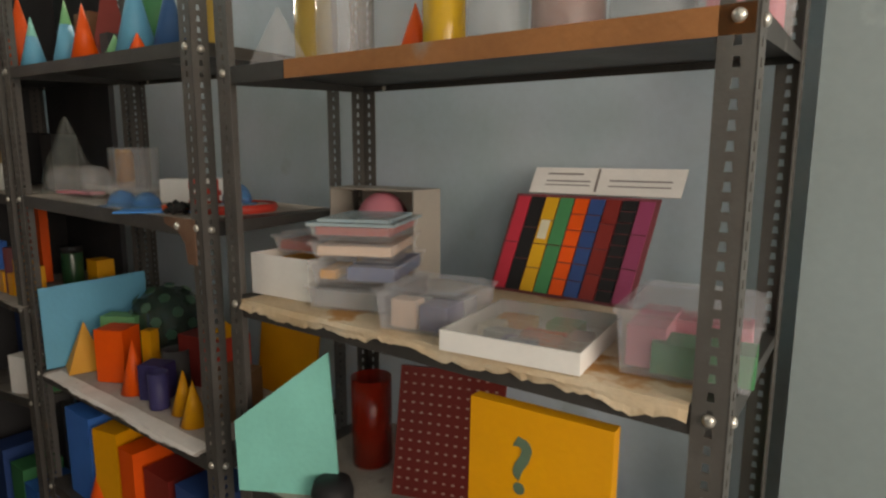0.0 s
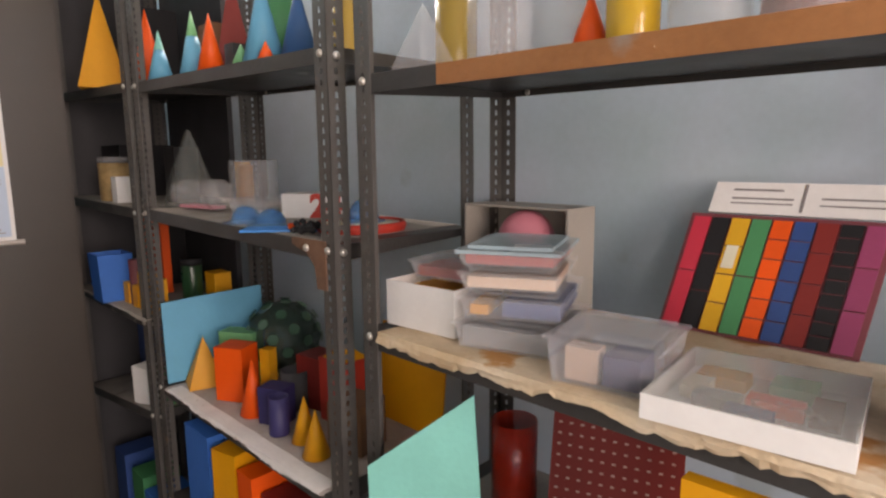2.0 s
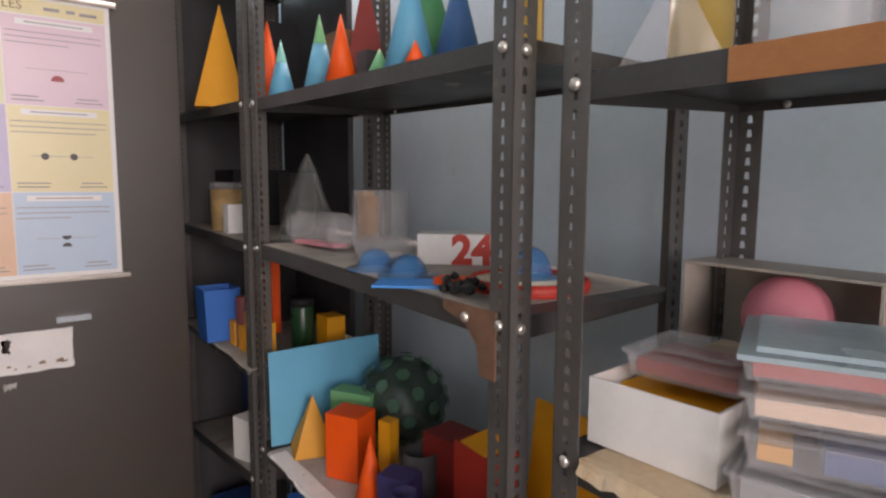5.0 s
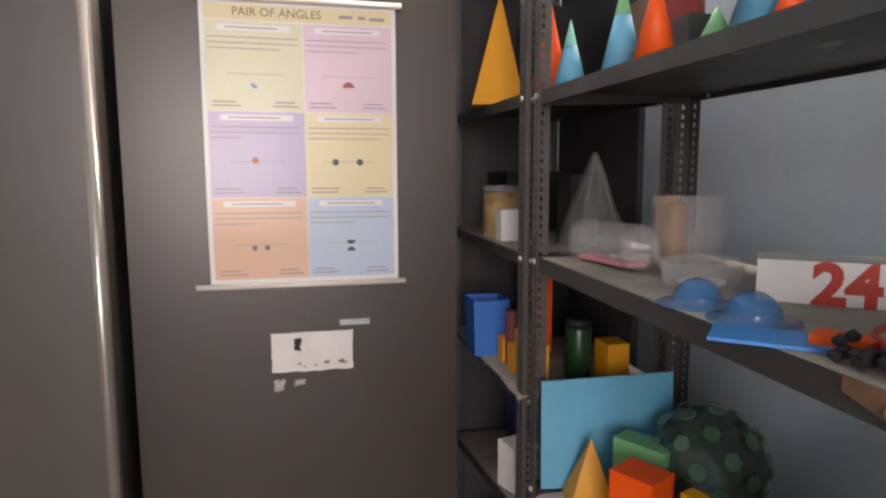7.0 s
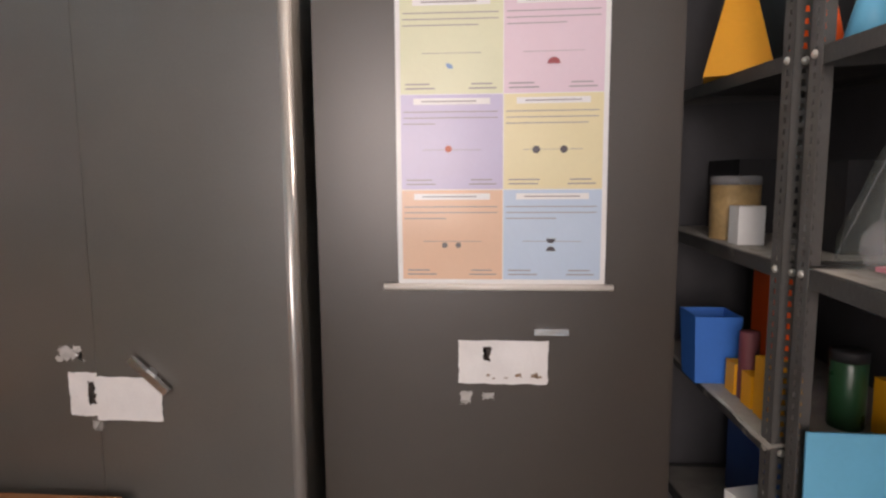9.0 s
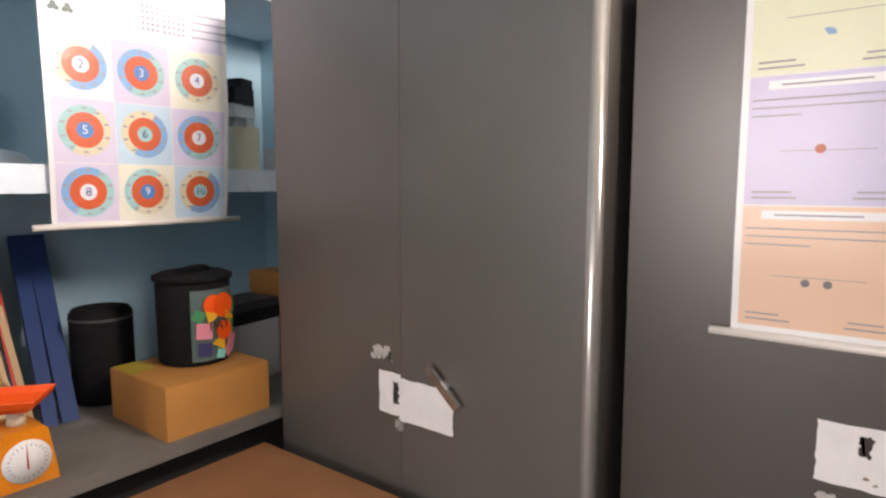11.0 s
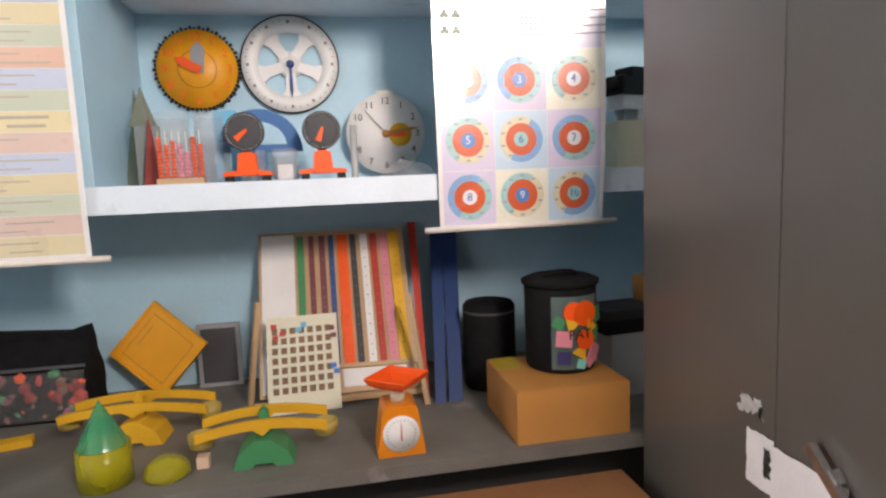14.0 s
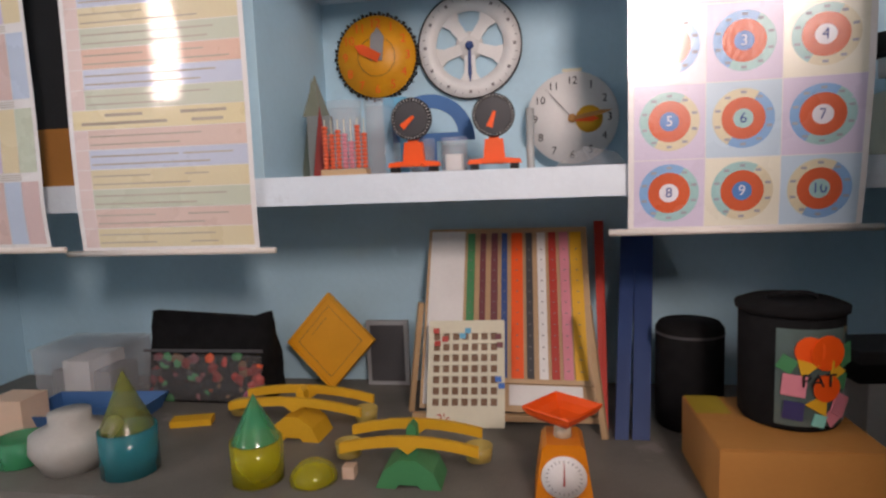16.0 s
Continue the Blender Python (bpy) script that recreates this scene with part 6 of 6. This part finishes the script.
one("backing", lambda bm: slab(bm, [G0 - GN + GU * 0.02 + GV * 0.02, G0 - GN + GU * 0.98 + GV * 0.02, G0 - GN + GU * 0.98 + GV * 0.98, G0 - GN + GU * 0.02 + GV * 0.98], 0.003), C["brown"], ng, "dark brown backing")
words("numeral", "2's", 0.038, basis(G0 + GU * 0.22 + GV * 0.075 + Vector((0, 0.003, 0.002)), GU, GV), C["red"], ng)
for f, g, nm in ((0.10, 0.88, "red"), (0.22, 0.80, "red"), (0.12, 0.76, "red"), (0.45, 0.83, "sky"), (0.52, 0.88, "sky"), (0.92, 0.82, "maroon"), (0.94, 0.74, "maroon"), (0.92, 0.42, "blue"), (0.96, 0.36, "blue")):
    p = G0 + GU * f + GV * g + Vector((0, 0.0035, 0))
    one("tile", lambda bm: slab(bm, [p - GU * 0.04, p + GU * 0.04, p + GU * 0.04 + GV * 0.05, p - GU * 0.04 + GV * 0.05], 0.003), C[nm], ng)

# carton and the pattern-block bag on it
ct = thing("cardboard_carton", -2.185, -1.46, CZ, "plain brown cardboard carton on the counter", "carton")
one("carton", lambda bm: box(bm, -0.162, 0.162, -0.155, 0.152, 0, 0.145), C["card"], ct, bevel=0.003)
one("flap", lambda bm: (box(bm, -0.16, 0.16, -0.150, -0.001, 0.1455, 0.148), box(bm, -0.16, 0.16, 0.001, 0.148, 0.1455, 0.148)), C["card"], ct, bevel=0.001)
one("tape", lambda bm: box(bm, 0.08, 0.158, -0.153, -0.04, 0.1482, 0.149), flat("print_strip", (0.42, 0.30, 0.03), 0.5), ct)
pb = thing("pattern_bag", -2.225, -1.50, CZ + 0.1495, "black round bag with a clear window of pattern blocks", "bag", "", 0)
one("body", lambda bm: lathe(bm, [(0, 0), (0.098, 0), (0.104, 0.01), (0.106, 0.24), (0.1, 0.245), (0, 0.245)], 36), C["fabric"], pb, bevel=0.0)
one("lid", lambda bm: lathe(bm, [(0.106, 0.2455), (0.113, 0.25), (0.114, 0.262), (0.09, 0.272), (0.04, 0.27), (0, 0.265)], 36), C["fabric"], pb, "black zipped lid")
one("strap", lambda bm: [rod(bm, (0.05 * math.cos(a), 0.05 * math.sin(a) * 0.5, 0.27 + 0.018 * math.sin(a)), (0.05 * math.cos(a + 0.4), 0.05 * math.sin(a + 0.4) * 0.5, 0.27 + 0.018 * math.sin(a + 0.4)), 0.006, 8) for a in [0.39 * k for k in range(8)]], C["fabric"], pb)


def curved(bm, a0, a1, z0, z1, r, n=6):
    g = [[bm.verts.new((r * math.cos(a0 + (a1 - a0) * i / n), r * math.sin(a0 + (a1 - a0) * i / n), z)) for z in (z0, z1)] for i in range(n + 1)]
    for i in range(n):
        bm.faces.new((g[i][0], g[i + 1][0], g[i + 1][1], g[i][1])).smooth = True


one("window", lambda bm: curved(bm, 0.95, 2.7, 0.015, 0.225, 0.1068, 14), flat("window_fill", (0.10, 0.15, 0.14), 0.15, coat=0.6), pb, "clear window")
rnd = random.Random(5)
shapes = [(1.75, 0.175, 0.030, 6, "orange"), (1.35, 0.165, 0.026, 4, "green"), (2.05, 0.145, 0.02, 3, "yellow"), (1.60, 0.135, 0.022, 3, "yellow"), (2.2, 0.105, 0.026, 4, "pink"), (1.75, 0.10, 0.024, 6, "orange"), (1.45, 0.11, 0.02, 4, "green"), (1.85, 0.065, 0.024, 3, "yellow"), (1.5, 0.06, 0.026, 4, "pink"), (2.2, 0.05, 0.022, 4, "purple"), (1.85, 0.03, 0.015, 4, "teal"), (2.0, 0.18, 0.024, 6, "orange"), (2.3, 0.15, 0.018, 4, "green"), (1.62, 0.035, 0.018, 4, "pink")]
for a, z, s, k, nm in shapes:
    a, s = 1.80 - (a - 1.8) * 1.3, s * 1.25
    b = bmesh.new()
    o = Vector((math.cos(a), math.sin(a), 0)) * (0.110 + rnd.uniform(0, 0.003)) + Vector((0, 0, z))
    tu, k = Vector((-math.sin(a), math.cos(a), 0)), (16 if k == 6 else k)
    slab(b, [o + tu * (s * math.cos(2 * math.pi * i / k + a * 3)) + Vector((0, 0, s * math.sin(2 * math.pi * i / k + a * 3))) for i in range(k)], 0.003)
    part("pattern_block", b, C[nm], pb)
aw = 1.68
words("lettering", "PAT", 0.040, basis((0.1165 * math.cos(aw), 0.1165 * math.sin(aw), 0.118), (-math.sin(aw), math.cos(aw), 0), (0, 0, 1)), C["black"], pb)
bx = thing("black_pouch", -2.085, -1.80, CZ, "black round fabric pouch standing behind the carton", "pouch")
one("body", lambda bm: lathe(bm, [(0, 0), (0.085, 0), (0.09, 0.01), (0.09, 0.28), (0.08, 0.295), (0, 0.30)], 30), C["fabric"], bx)
one("zip", lambda bm: lathe(bm, [(0.0905, 0.262), (0.092, 0.266), (0.0905, 0.27)], 30), C["darkgrey"], bx)
block(-2.50, -1.63, CZ, 0.17, 0.14, 0.205, C["white"], "white card box behind the carton", "card_box", "box", 4)
bx = thing("black_case", -2.49, -1.64, CZ + 0.2055, "black plastic case lying on a white box", "case", "", 6)
one("case", lambda bm: box(bm, -0.1, 0.1, -0.08, 0.08, 0, 0.045), C["black"], bx, bevel=0.006)
one("lid", lambda bm: box(bm, -0.098, 0.098, -0.078, 0.078, 0.0455, 0.075), C["darkgrey"], bx, bevel=0.008)
block(-2.66, -1.66, CZ, 0.12, 0.18, 0.36, C["card"], "tall brown card box in the corner", "card_box", "box")
